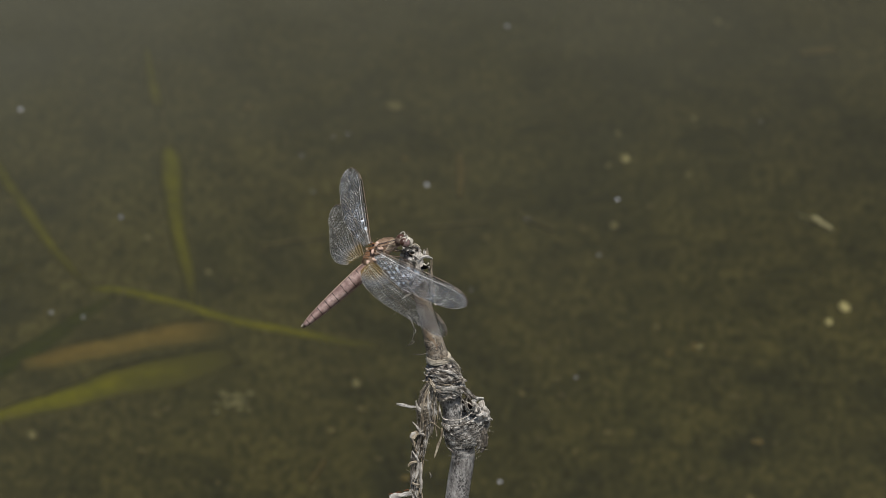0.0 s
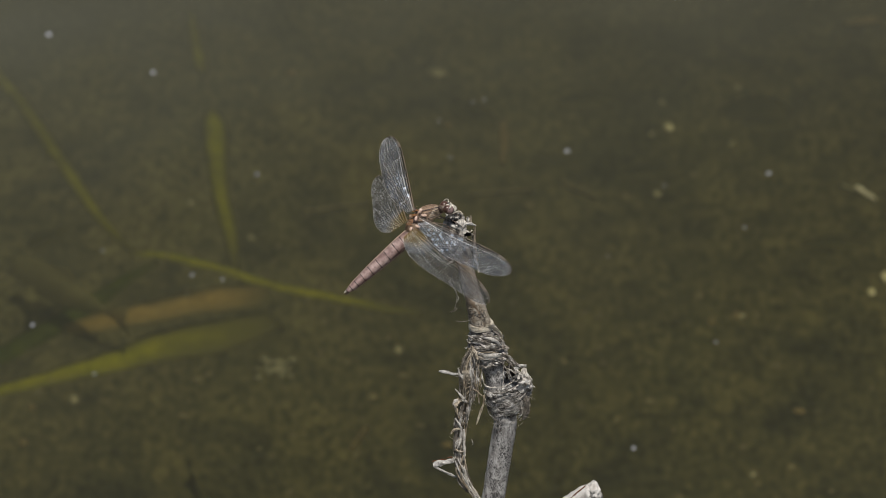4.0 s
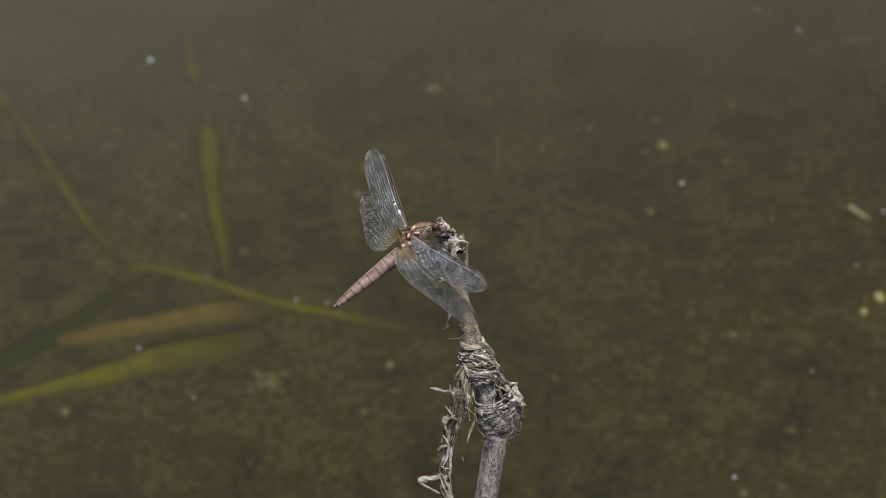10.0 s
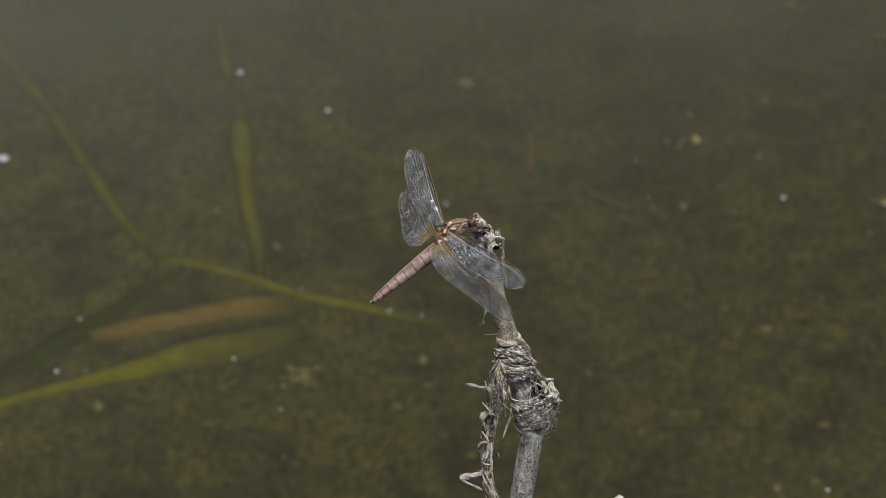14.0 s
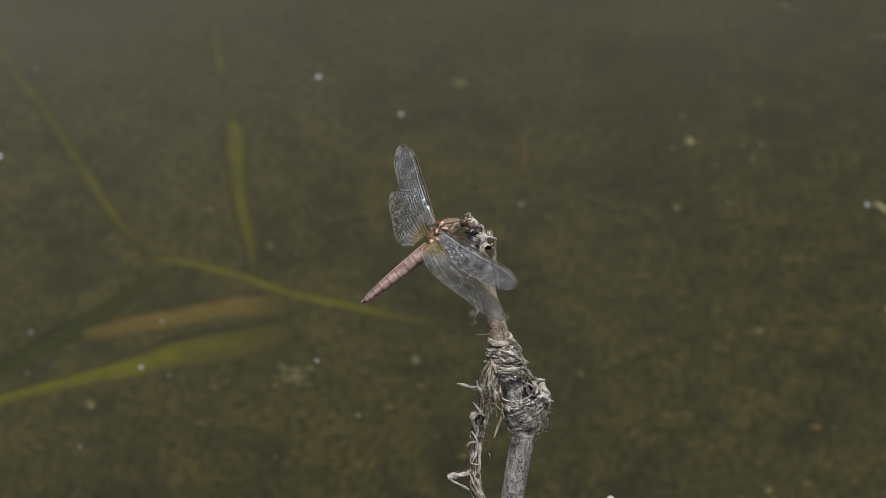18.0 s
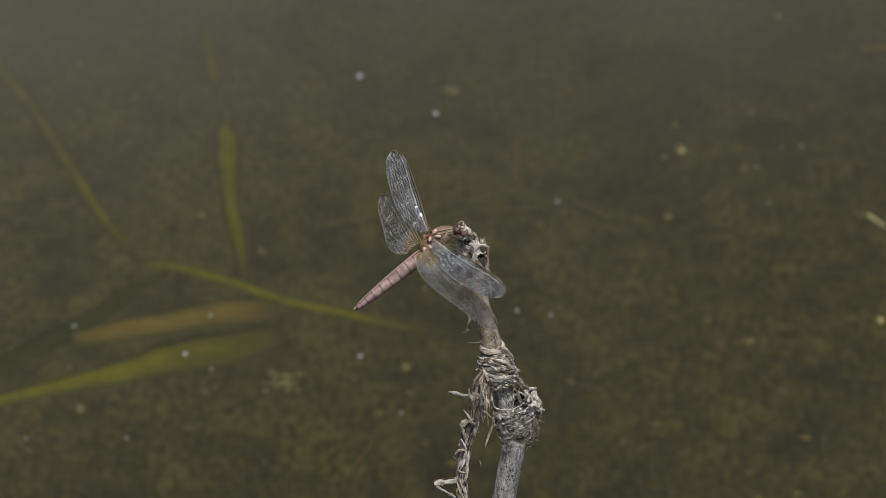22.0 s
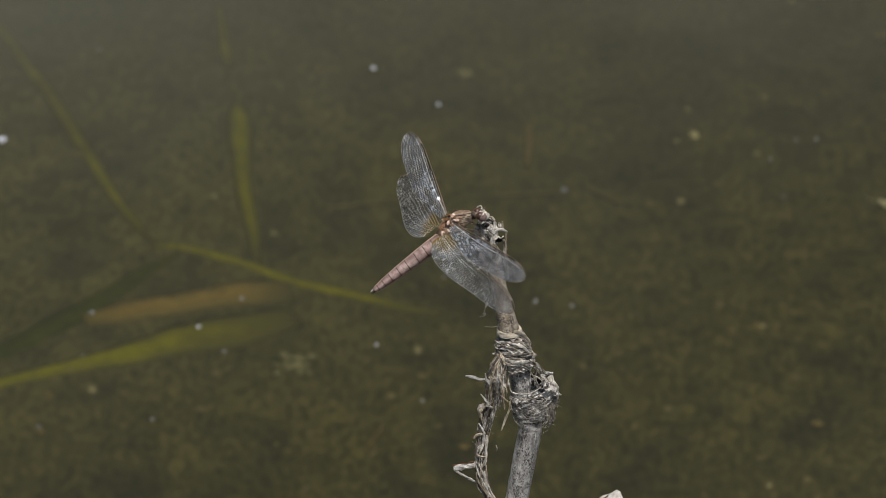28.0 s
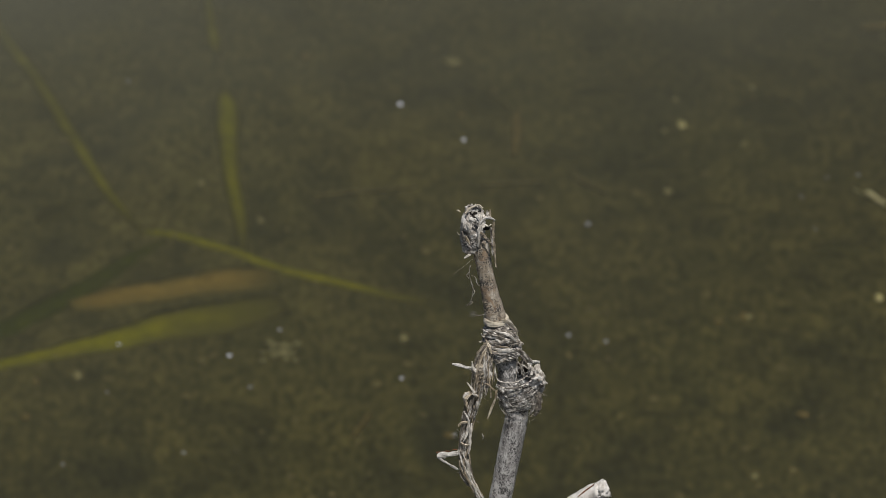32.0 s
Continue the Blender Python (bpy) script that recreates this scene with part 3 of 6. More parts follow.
blade("sunken_leaf_blade", [(-130.7, 827.4), (-146.9, 807.7), (-162.5, 787.2), (-182.4, 763.8), (-208.8, 734.9), (-236.0, 705.0), (-262.0, 676.0)], (4, 7, 9, 10, 10, 10, 8), BLADE_DARK, "dark olive leaf blade slanting along the pond bottom")
blade("sunken_leaf_blade", [(-120.5, 1048.0), (-118.2, 1024.9), (-115.5, 999.4), (-113.1, 986.8)], (3.5, 4.5, 5.5, 2), BLADE_OLIVE, "thin faded end of a leaf blade under water")
blade("sunken_leaf_blade", [(-109.7, 956.8), (-108.2, 939.4), (-106.9, 914.7), (-104.5, 880.7), (-99.9, 847.2), (-97.4, 818.9)], (5, 9, 8, 6.5, 5.5, 3), BLADE_GREEN, "bright green leaf blade standing out in the murk")
blade("sunken_leaf_blade", [(-168.0, 771.0), (-149.0, 779.0), (-130.0, 786.0), (-110.0, 793.5), (-92.0, 797.5), (-82.0, 798.0)], (9, 15, 15, 17, 18, 13), BLADE_BROWN, "broad brown rotting leaf on the pond bottom")
blade("sunken_leaf_blade", [(-262.0, 687.0), (-238.0, 699.2), (-214.4, 711.1), (-194.2, 721.2), (-171.7, 732.4), (-149.0, 744.6), (-126.3, 756.8), (-103.3, 766.3), (-80.3, 777.7)], (6, 7, 7, 8, 10, 14, 20, 22, 14), BLADE_GREEN, "broad fresh green reed leaf drowned in shallow water")


# dark rotten scraps
SCRAP = silted("rotten_scrap", [(0.3, (0.009, 0.010, 0.006)), (0.55, (0.014, 0.015, 0.010)), (0.75, (0.024, 0.024, 0.013))], 1.0)
for centre, widths in (([(27.0, 911.9), (36.7, 907.5), (48.2, 900.3)], (3, 7, 3)), ([(117.9, 941.7), (128.8, 943.3), (140.9, 940.0)], (5, 14, 5)), ([(135.2, 1017.3), (141.5, 1020.7), (150.0, 1019.2)], (4, 12, 4)),
                       ([(65.5, 896.4), (77.5, 901.0), (91.9, 897.9)], (4, 9, 4)), ([(39.1, 961.6), (51.3, 965.8), (63.5, 962.5)], (4, 10, 4)), ([(140.9, 833.4), (152.8, 837.8), (164.5, 832.8)], (4, 9, 4)), ([(31.0, 916.0), (40.0, 912.0), (49.0, 906.0)], (2, 4, 2)), ([(108.0, 950.0), (125.0, 953.0), (137.0, 946.0)], (6, 20, 6)), ([(-6.0, 957.0), (2.0, 951.0), (12.0, 940.0)], (5, 13, 5)), ([(-184.0, 838.0), (-178.0, 848.0), (-170.0, 856.0)], (4, 9, 4))):
    blade("rotten_leaf_scrap", centre, widths, SCRAP, "dark rotten leaf scrap sunk in the silt")


# ---- pebbles, sticks and litter on the bottom ----

def pebble(place, size, material, label, name="pebble"):
    x, y = place[0] * MM, place[1] * MM
    bm = bmesh.new()
    a, b, c = (s * MM for s in size)
    blob(bm, (0, 0, 0), (a, b, c), rough=min(a, b, c) * 0.35, grain=260, levels=2, turn=Matrix.Rotation(rnd.uniform(-0.3, 0.3), 3, "Z"))
    thing(name, bm, material, label, "pebble", group="pebbles on the bottom", at=pose(x, y, bed_height(x, y) + c * 0.45))


for place, size, material, label in (
        ((-12.2, 986.6), (4.2, 3.4, 2.0), PEBBLE, "flat yellowish pebble on the pond bottom"),
        ((-75.7, 988.5), (2.8, 2.6, 1.4), OCHRE_BIT, "small ochre pebble half sunk in silt"),
        ((86.6, 936.6), (2.0, 2.6, 1.6), PALE_PEBBLE, "small pale cream pebble on the silt"),
        ((80.0, 879.0), (2.0, 2.4, 1.3), PEBBLE, "small yellowish pebble on the silt"),
        ((-162.3, 714.1), (2.0, 2.8, 1.6), PEBBLE, "ochre pebble near a drowned leaf"),
        ((-29.8, 750.3), (1.8, 2.6, 1.3), PEBBLE, "small tan pebble on the silt"),
        ((112.9, 650.7), (1.5, 2.0, 1.0), PEBBLE, "tiny tan pebble on the silt"),
        ((117.2, 972.3), (1.6, 1.8, 1.0), PEBBLE, "tiny pale pebble on the silt"),
        ((113.0, 922.3), (1.3, 1.6, 0.9), PEBBLE, "tiny pale pebble on the silt"),
        ((-8.1, 941.7), (1.6, 1.9, 1.0), OCHRE_BIT, "tiny ochre pebble on the silt"),
        ((133.3, 699.4), (3.0, 2.0, 1.0), OCHRE_BIT, "thin ochre chip on the silt"),
        ((-10.2, 676.3), (2.6, 2.0, 1.0), OCHRE_BIT, "ochre chip on the silt"),
        ((-179.3, 708.2), (1.4, 2.2, 1.0), OCHRE_BIT, "small ochre chip on the silt"),
        ((-181.8, 680.4), (1.8, 2.0, 1.0), OCHRE_BIT, "small ochre chip on the silt"),
        ((99.8, 772.5), (1.5, 2.0, 1.0), OCHRE_BIT, "small ochre chip on the silt"),
        ((112.7, 776.9), (1.4, 1.9, 0.9), PEBBLE, "tiny tan pebble on the silt"),
        ((-91.5, 845.4), (1.4, 1.9, 0.9), PEBBLE, "tiny tan pebble on the silt"),
        ((174.0, 806.0), (2.5, 3.6, 2.0), PALE_PEBBLE, "pale cream pebble lying bright on the silt"),
        ((167.0, 794.0), (1.6, 2.4, 1.3), PALE_PEBBLE, "small pale cream pebble beside a larger one"),
        ((110.5, 777.5), (1.8, 2.6, 1.0), OCHRE_BIT, "small ochre chip on the silt"),
        ((84.0, 961.0), (1.3, 1.8, 0.9), PEBBLE, "tiny tan pebble on the silt"),
        ((79.0, 932.0), (1.2, 1.7, 0.9), PEBBLE, "tiny tan pebble on the silt"),
        ((131.0, 1060.0), (2.0, 2.6, 1.0), PEBBLE, "tiny tan pebble on the silt"),
        ((-117.4, 876.2), (1.5, 2.2, 0.9), PEBBLE, "tiny tan pebble on the silt")):
    pebble(place, size, material, label)


def clump(place, spread, label):
    """A loose heap of pale crumbs."""
    root = new("pale_clump")
    root.matrix_basis = pose(place[0] * MM, place[1] * MM, BED)
    tagged(root, label, "clump")
    for i in range(44):
        bm = bmesh.new()
        x, y = rnd.gauss(0, spread[0]) * MM, rnd.gauss(0, spread[1]) * MM
        r = rnd.uniform(0.5, 1.4) * MM
        blob(bm, (x, y, r * 0.5), (r * 1.2, r * 1.2, r * 0.7), rough=r * 0.4, grain=300, levels=2)
        own("crumb", bm, GREY_CLUMP, root)


clump((-79.2, 738.9), (4.2, 3.6), "loose pale grey clump of crumbs on the silt")


def stick(a, b, width, material, label, name="sunken_stick", lift=1.0):
    x1, y1, x2, y2 = a[0] * MM, a[1] * MM, b[0] * MM, b[1] * MM
    n = 14
    bm = bmesh.new()
    path, radii = [], []
    for i in range(n):
        f = i / (n - 1)
        x, y = x1 + (x2 - x1) * f, y1 + (y2 - y1) * f
        x += 0.0012 * noise.noise(Vector((x * 50, y * 50, 1)))
        path.append((x, y, bed_height(x, y) + width * MM * 0.3 * lift))
        radii.append(width * MM / 2 * (0.55 + 0.6 * math.sin(math.pi * min(1, 0.15 + 0.8 * f))))
    tube(bm, path, radii, 8, 0.6, rough=width * MM * 0.12, grain=400)
    return thing(name, bm, material, label, "stick", group="sticks on the bottom")


stick((15.9, 942.5), [(15.5, 906.5)][0], 4.0, OCHRE_BIT, "short brown stem piece on the pond bottom")
stick((158.4, 885.3), [(167.0, 876.1)][0], 2.4, GREY_CLUMP, "dull grey piece of stick on the silt")
stick((164.8, 881.8), [(171.9, 871.5)][0], 2.8, PALE_WOOD, "short pale broken stick on the silt", lift=1.0)
stick((166.3, 1026.4), [(181.2, 1029.3)][0], 4.5, OCHRE_BIT, "flat tan chip of wood on the bottom")
stick((-42.4, 690.1), [(-48.9, 672.0)][0], 2.2, OCHRE_BIT, "thin tan twig on the silt")
stick((-69.4, 866.8), [(-25.4, 877.9)][0], 2.2, LITTER, "long thin silt-covered stem on the bottom")
stick((64.0, 1076.0), (58.0, 1055.0), 3.4, BLADE_GREEN, "thin green stem fragment on the bottom")
stick((40.3, 887.4), [(54.6, 876.1)][0], 3.4, LITTER, "dark waterlogged twig on the bottom")
stick((0.8, 880.4), [(27.1, 884.3)][0], 2.4, LITTER, "faint brown stem half sunk in silt")


def litter():
    """Crumbs and flakes of rotten leaf strewn over the bottom."""
    bm = bmesh.new()
    r = random.Random(21)
    for i in range(700):
        x, y = r.uniform(-0.25, 0.25), r.uniform(0.50, 1.13)
        if noise.noise(Vector((x * 9, y * 7, 5))) < r.uniform(-0.5, 0.45):
            continue
        s = r.uniform(0.0006, 0.0026)
        a = r.uniform(0, 3.14)
        e = r.uniform(0.3, 1.0)
        z = bed_height(x, y) + s * 0.3
        vs = []
        for k in range(5):
            t = a + k * 2 * math.pi / 5
            px, py = math.cos(t) * s, math.sin(t) * s * e
            vs.append(bm.verts.new((x + px * math.cos(a) - py * math.sin(a), y + px * math.sin(a) + py * math.cos(a), z + r.uniform(-0.2, 0.2) * s)))
        top = bm.verts.new((x, y, z + s * 0.5))
        for k in range(5):
            bm.faces.new((vs[k], vs[(k + 1) % 5], top))
    thing("bottom_litter", bm, LITTER, "scattered brown crumbs and rotten flakes on the pond bottom", "litter", kind="stuff")


litter()


# ---- the dead reed stalk ----
LEAF_PIVOT = (-0.0060, -0.0034, 0.3860)
SWAY = [(0, 0.9), (0.5, 2.2), (1, 2.5), (1.5, 2.8), (2.5, 2.5), (3.5, 1.9), (5.5, 0.0), (6, -0.2), (7, -0.4), (7.5, 0.4), (8.5, -0.3), (9, 0.1), (10, -0.2), (11, 0.0), (12, 0.7), (13, 1.3), (13.5, 2.0), (14.5, 1.4), (16.5, 1.3), (17, 0.5), (17.5, 1.3), (18.5, 0.1), (19, 0.8), (20, -0.6), (21, 0.4), (21.5, -0.5), (22.5, -0.6), (23, -1.0), (23.5, -2.0), (24, -2.7), (25, -1.9), (25.5, -2.4), (27.5, 1.5), (28, 0.5), (29, 1.7), (30, -0.5), (30.5, -1.3), (31, -0.8), (32, -0.3)]


def reed_stalk():
    foot_x = -61.9 * MM
    root = new("dead_reed_stalk")
    root.matrix_basis = pose(foot_x, 0.0, BED)
    tagged(root, "dead weathered grey reed stalk with shredded husk, standing in water", "reed stalk")

    def tall(points, n=24):
        return [Vector((p[0] * MM, p[2] * MM if len(p) > 2 else 0.0, p[1] * MM)) for p in spline(points, n)]

    def shred(name, points, depth, widths, m, curl=0.35, ragged=0.12, label=""):
        """One torn strip, placed to fit the camera's view: (x, z) points as they look at 5 mm before the axis, the
        depths chosen for them, and the widths along it.
        """
        rows = [(x, y, z - (5 + y) * 0.577, w) for (x, z), y, w in zip(points, depth, widths)]
        line = spline(rows, 4 * len(rows))
        bm = bmesh.new()
        strip(bm, [Vector(q[:3]) * MM for q in line], [max(0.08, q[3]) * MM for q in line], 0.2 * MM, curl, ragged=ragged)
        part(name, bm, m, root, label, False)

    def hugging(points, cx, r, off=0.25):
        """Depths that lay a strip on a round stem of radius r about x = cx."""
        return [-(max(0.0, r * r - (x - cx) ** 2)) ** 0.5 - off for x, z in points]

    # lower stalk, down to the mud
    line = [(8.0, 370.8), (7.8, 364.4), (6.1, 352.7), (3.7, 336.1)]
    end = line[-1]
    line = line + [(end[0] + (foot_x / MM - end[0]) * k / 24, end[1] + (-50 - end[1]) * k / 24) for k in range(1, 25)]
    bm = bmesh.new()
    path = tall(line, 190)
    tube(bm, path, [(3.5 + min(0.25, 0.03 * i)) * MM * (1.0 + 0.02 * math.sin(i * 0.2)) for i in range(190)], 24, 1.0, rough=0.00022, grain=420)
    part("lower_stalk", bm, STALK, root, "mottled grey stalk with dark specks")
    # middle stalk, laid bare between wrapping and bulge
    bm = bmesh.new()
    tube(bm, tall([(1.0, 400.5), (2.4, 394.0), (4.0, 387.5), (5.4, 380.0), (6.6, 373.0), (7.9, 366.5)], 60), [3.5 * MM + 0.1 * MM * i / 59 for i in range(60)], 28, rough=0.0003, grain=600)
    part("middle_stalk", bm, STALK, root)
    # rusty rings where the bulge ends
    for k, (x, z, r) in enumerate(((7.9, 368.4, 3.55), (7.8, 367.6, 3.56))):
        bm = bmesh.new()
        c = Vector((x, 0, z)) * MM
        arc = np.linspace(3.6 + 0.4 * k, 5.9 - 0.3 * k, 14)
        tube(bm, [c + Vector((math.cos(a) * r, math.sin(a) * r, 0.5 * noise.noise(Vector((a * 2, k, 0))))) * MM for a in arc], [0.30 * MM * max(0.0, noise.noise(Vector((i * 0.8, k * 4.0, 1)))) + 0.02 * MM for i in range(14)], 5, 0.5)
        part("rust_stain", bm, RUST, root, "rust-brown stain ring")
    r8 = random.Random(14)
    for k in range(9):
        x, z = r8.uniform(4.6, 9.6), r8.uniform(357.0, 368.5)
        pts = [(x, z), (x - 0.25, z - r8.uniform(0.6, 1.6)), (x - 0.5, z - r8.uniform(2.0, 3.6))]
        shred("rust_stain", pts, [y + 0.16 for y in hugging(pts, 7.4, 3.55, 0.1)], (0.1, r8.uniform(0.15, 0.4), 0.08), RUST if k % 3 else DARK_HUSK, 0.3, 0.4)
    # upper stalk
    bm = bmesh.new()
    ln = spline([(0.1, 402.5, 3.35), (-0.7, 406.5, 3.1), (-1.8, 411.3, 2.75), (-3.0, 417.0, 2.55), (-4.3, 423.0, 2.55), (-5.2, 427.8, 2.75), (-6.0, 431.0, 2.6)], 70)
    tube(bm, [Vector((x * MM, 0, z * MM)) for x, z, w in ln], [w * MM for x, z, w in ln], 26, rough=0.0002, grain=700)
    part("upper_stalk", bm, TAN_STALK, root, "tan upper stalk with brown stains")
    # growth rings and scars on the upper stalk
    for k, (x, z, r, a0, a1) in enumerate(((-3.0, 417.4, 2.62, 3.6, 5.4), (-2.6, 416.6, 2.60, 3.4, 4.8), (-0.5, 405.9, 3.13, 3.1, 6.2), (-0.9, 407.4, 3.02, 4.4, 6.3), (-1.3, 409.4, 2.98, 3.2, 4.4))):
        bm = bmesh.new()
        c = Vector((x * MM, 0, z * MM))
        ring = [c + Vector((math.cos(a) * r * MM, math.sin(a) * r * MM, (0.45 * math.sin(a * 2 + k) - 0.12 * math.cos(a)) * MM)) for a in np.linspace(a0, a1, 22)]
        tube(bm, ring, [(0.05 + 0.07 * abs(math.sin(i * 0.9 + k))) * MM for i in range(22)], 5)
        part("scar_ring", bm, DARK_HUSK if k % 2 else BROWN_HUSK, root)
    # pale collar: a torn hoop
    bm = bmesh.new()
    rings = []
    for k in range(7):
        f = k / 6
        ring = []
        for j in range(40):
            a = 2 * math.pi * j / 40
            r = (3.85 + 0.10 * math.sin(f * math.pi) + 0.15 * (1 - f)) * MM * (1 + 0.06 * noise.noise(Vector((math.cos(a) * 3, math.sin(a) * 3, f * 3))))
            z = 402.0 * MM + (f - 0.5) * 1.7 * MM + 0.30 * MM * math.cos(a + 0.6) * (1 - f) + 0.35 * MM * noise.noise(Vector((a * 2.5, f * 0.6, 4)))
            ring.append(bm.verts.new((0.4 * MM + math.cos(a) * r, math.sin(a) * r, z)))
        rings.append(ring)
    for a, b in zip(rings, rings[1:]):
        for j in range(40):
            bm.faces.new((a[j], a[(j + 1) % 40], b[(j + 1) % 40], b[j]))
    bm.faces.new(rings[-1])
    bm.faces.new(rings[0][::-1])
    part("collar", bm, CREAM, root, "pale cream torn collar", False)
    pts = [(2.0, 404.6), (3.4, 404.3), (4.9, 403.4), (6.4, 401.6), (7.2, 399.2)]
    shred("husk_strip", pts, [-3.7, -3.3, -2.8, -2.4, -2.2], (0.7, 1.2, 1.3, 1.0, 0.3), CREAM, 0.5)

    # wrapping below the collar
    bm = bmesh.new()
    ln = spline([(0.5, 401.0, 3.3), (0.8, 400.0, 4.2), (1.2, 398.2, 4.8), (2.0, 395.0, 5.3), (2.8, 391.4, 5.5), (3.2, 389.0, 5.2), (3.4, 388.2, 4.0)], 190)
    pleated(bm, [Vector((x, 0, z)) * MM for x, z, r in ln], [r * MM for x, z, r in ln], 200, 1.25 * MM, 1.35, 2.0, lean=0.30)
    part("husk_body", bm, HUSK, root, "creased grey sheath wrapped round the stalk")
    r1 = random.Random(3)
    wraps = (([(-2.6, 400.9), (1.2, 400.0), (4.4, 399.2), (6.7, 397.0)], (0.3, 0.7, 0.9, 0.5), PALE_HUSK), ([(-3.7, 400.6), (-1.5, 399.2), (2.2, 397.9), (7.0, 397.3)], (0.3, 0.7, 0.9, 0.5), HUSK),
             ([(-3.0, 397.5), (0.4, 396.2), (4.0, 396.7), (8.1, 394.9)], (0.5, 1.2, 1.4, 0.8), HUSK), ([(-2.8, 395.2), (1.3, 393.7), (5.4, 393.1), (8.5, 392.9)], (0.7, 1.5, 1.7, 1.4), PALE_HUSK),
             ([(-3.2, 398.9), (-1.6, 395.2), (-0.6, 392.1)], (0.5, 0.9, 0.6), BROWN_HUSK), ([(-1.0, 400.9), (2.6, 399.0), (6.9, 398.8)], (0.4, 0.6, 0.3), DARK_HUSK), ([(-2.4, 396.2), (2.0, 395.2), (7.6, 396.4)], (0.3, 0.5, 0.3), DARK_HUSK),
             ([(0.0, 394.6), (3.6, 394.6), (8.0, 393.9)], (0.3, 0.6, 0.4), BROWN_HUSK), ([(-3.1, 393.9), (0.4, 392.5), (4.6, 392.0)], (0.5, 0.9, 0.4), HUSK), ([(-3.4, 399.4), (0.6, 397.3), (3.0, 395.6)], (0.3, 0.5, 0.2), PALE_HUSK))
    for pts, ws, m in wraps:
        shred("husk_band", pts, hugging(pts, 2.2, 5.6, 0.45), ws, m, r1.uniform(-0.5, 0.5), 0.2)
    for k in range(26):
        x, z = r1.uniform(-3.0, 5.0), r1.uniform(392.4, 400.4)
        pts = [(x, z), (x + r1.uniform(1.2, 2.4), z + r1.uniform(-0.6, 0.5)), (x + r1.uniform(2.8, 4.4), z + r1.uniform(-1.3, 0.8))]
        shred("husk_fibre", pts, hugging(pts, 2.0, 5.3, 0.5), (0.12, r1.uniform(0.16, 0.34), 0.10), (HUSK, PALE_HUSK, DARK_HUSK, BROWN_HUSK)[k % 4], r1.uniform(-1, 1), 0.3)
    shred("husk_nub", [(7.7, 395.2), (8.5, 395.6), (9.3, 396.2)], (-2.6, -2.5, -2.4), (0.5, 0.9, 1.2), PALE_HUSK)
    for k, pts in enumerate(([(-3.4, 400.2), (-3.9, 400.9), (-4.3, 401.0)], [(-3.1, 398.0), (-4.0, 398.6), (-4.2, 399.5)], [(-3.8, 396.7), (-4.4, 396.2), (-4.9, 396.4)])):
        shred("husk_fray", pts, (-3.0, -3.0, -3.2), (0.5, 0.4, 0.15), HUSK)

    # torn husk bulge, its hollow's shade made of near-black lumps
    bm = bmesh.new()
    bx, bz, at = 8.2, 375.4, {}
    for v in blob(bm, (bx * MM, 0.2 * MM, bz * MM), (6.9 * MM, 5.2 * MM, 9.2 * MM), levels=6):
        q = v.co.copy()
        x, z = q.x / MM - bx, q.z / MM - bz
        low = max(0.0, -z / 9.0)
        q.x -= x * MM * 0.24 * low
        if x > 2:
            q.x += max(0, 1 - abs(z - 2.8) / 3.6) * 1.9 * MM * (x / 6.0)
        a = math.atan2(x, -q.y / MM)
        swoop = -z + 2.1 * a * a + 1.6 * a
        h = layered(swoop, a * 6.5, 1.15, 31.0, 1.3) - 0.4
        q += (q - Vector((bx * MM, 0, bz * MM))).normalized() * (0.60 * h + noise.noise(q * 300) * 0.8 + noise.noise(q * 1500) * 0.25 - 0.1) * MM
        v.co = q
        at[v] = (a * 6.5 + 1.5 * noise.noise(q * 200), swoop * 1.1 + 1.2 * noise.noise(q * 170 + Vector((9, 0, 0))))
    spread(bm, at)
    part("husk_bulge", bm, MATTED, root, "shaggy grey bulge of matted husk fibres")
    for k, (x, y, z, size) in enumerate(((8.8, -4.8, 388.6, (1.1, 0.7, 1.3)), (10.0, -4.6, 386.6, (1.0, 0.7, 1.1)), (8.3, -5.0, 385.4, (0.6, 0.6, 1.3)))):
        bm = bmesh.new()
        blob(bm, (x * MM, y * MM, (z - (5 + y) * 0.577) * MM), [w * MM for w in size], 0.0006, 700, 4)
        part("husk_shade", bm, HOLLOW_SHADE, root, "near-black lump for the shade under the torn husk")
    for pts in ([(0.3, 388.0), (0.7, 384.8), (1.5, 382.4), (4.3, 381.5), (7.4, 381.9), (10.1, 383.6), (11.8, 385.9)], [(7.6, 391.0), (7.3, 387.0), (7.4, 383.0)], [(1.0, 380.6), (4.0, 379.4), (8.0, 379.9), (12.4, 382.6)]):
        ys = [-max(4.4, 6.3 - 0.09 * (x - 6.5) ** 2) for x, z in pts]
        shred("husk_rim", pts, ys, [0.25] + [0.42] * (len(pts) - 2) + [0.2], PALE_HUSK if pts[0][0] < 0.9 else HUSK, 1.5)

    # sheath fibres from the wrapping down to the leaf
    r7 = random.Random(21)
    for k in range(26):
        x, z = r7.uniform(-3.6, -0.6) + (1.4 if k > 13 else 0), r7.uniform(391.5, 395.0) - (2.0 if k > 13 else 0)
        lean, drop = r7.uniform(-0.12, 0.10), r7.uniform(8.0, 15.0)
        pts = [(x + lean * drop * f + 0.5 * math.sin(f * 3 + k), z - drop * f) for f in (0, 0.3, 0.65, 1)]
        w = r7.choice((0.3, 0.5, 0.9, 1.3))
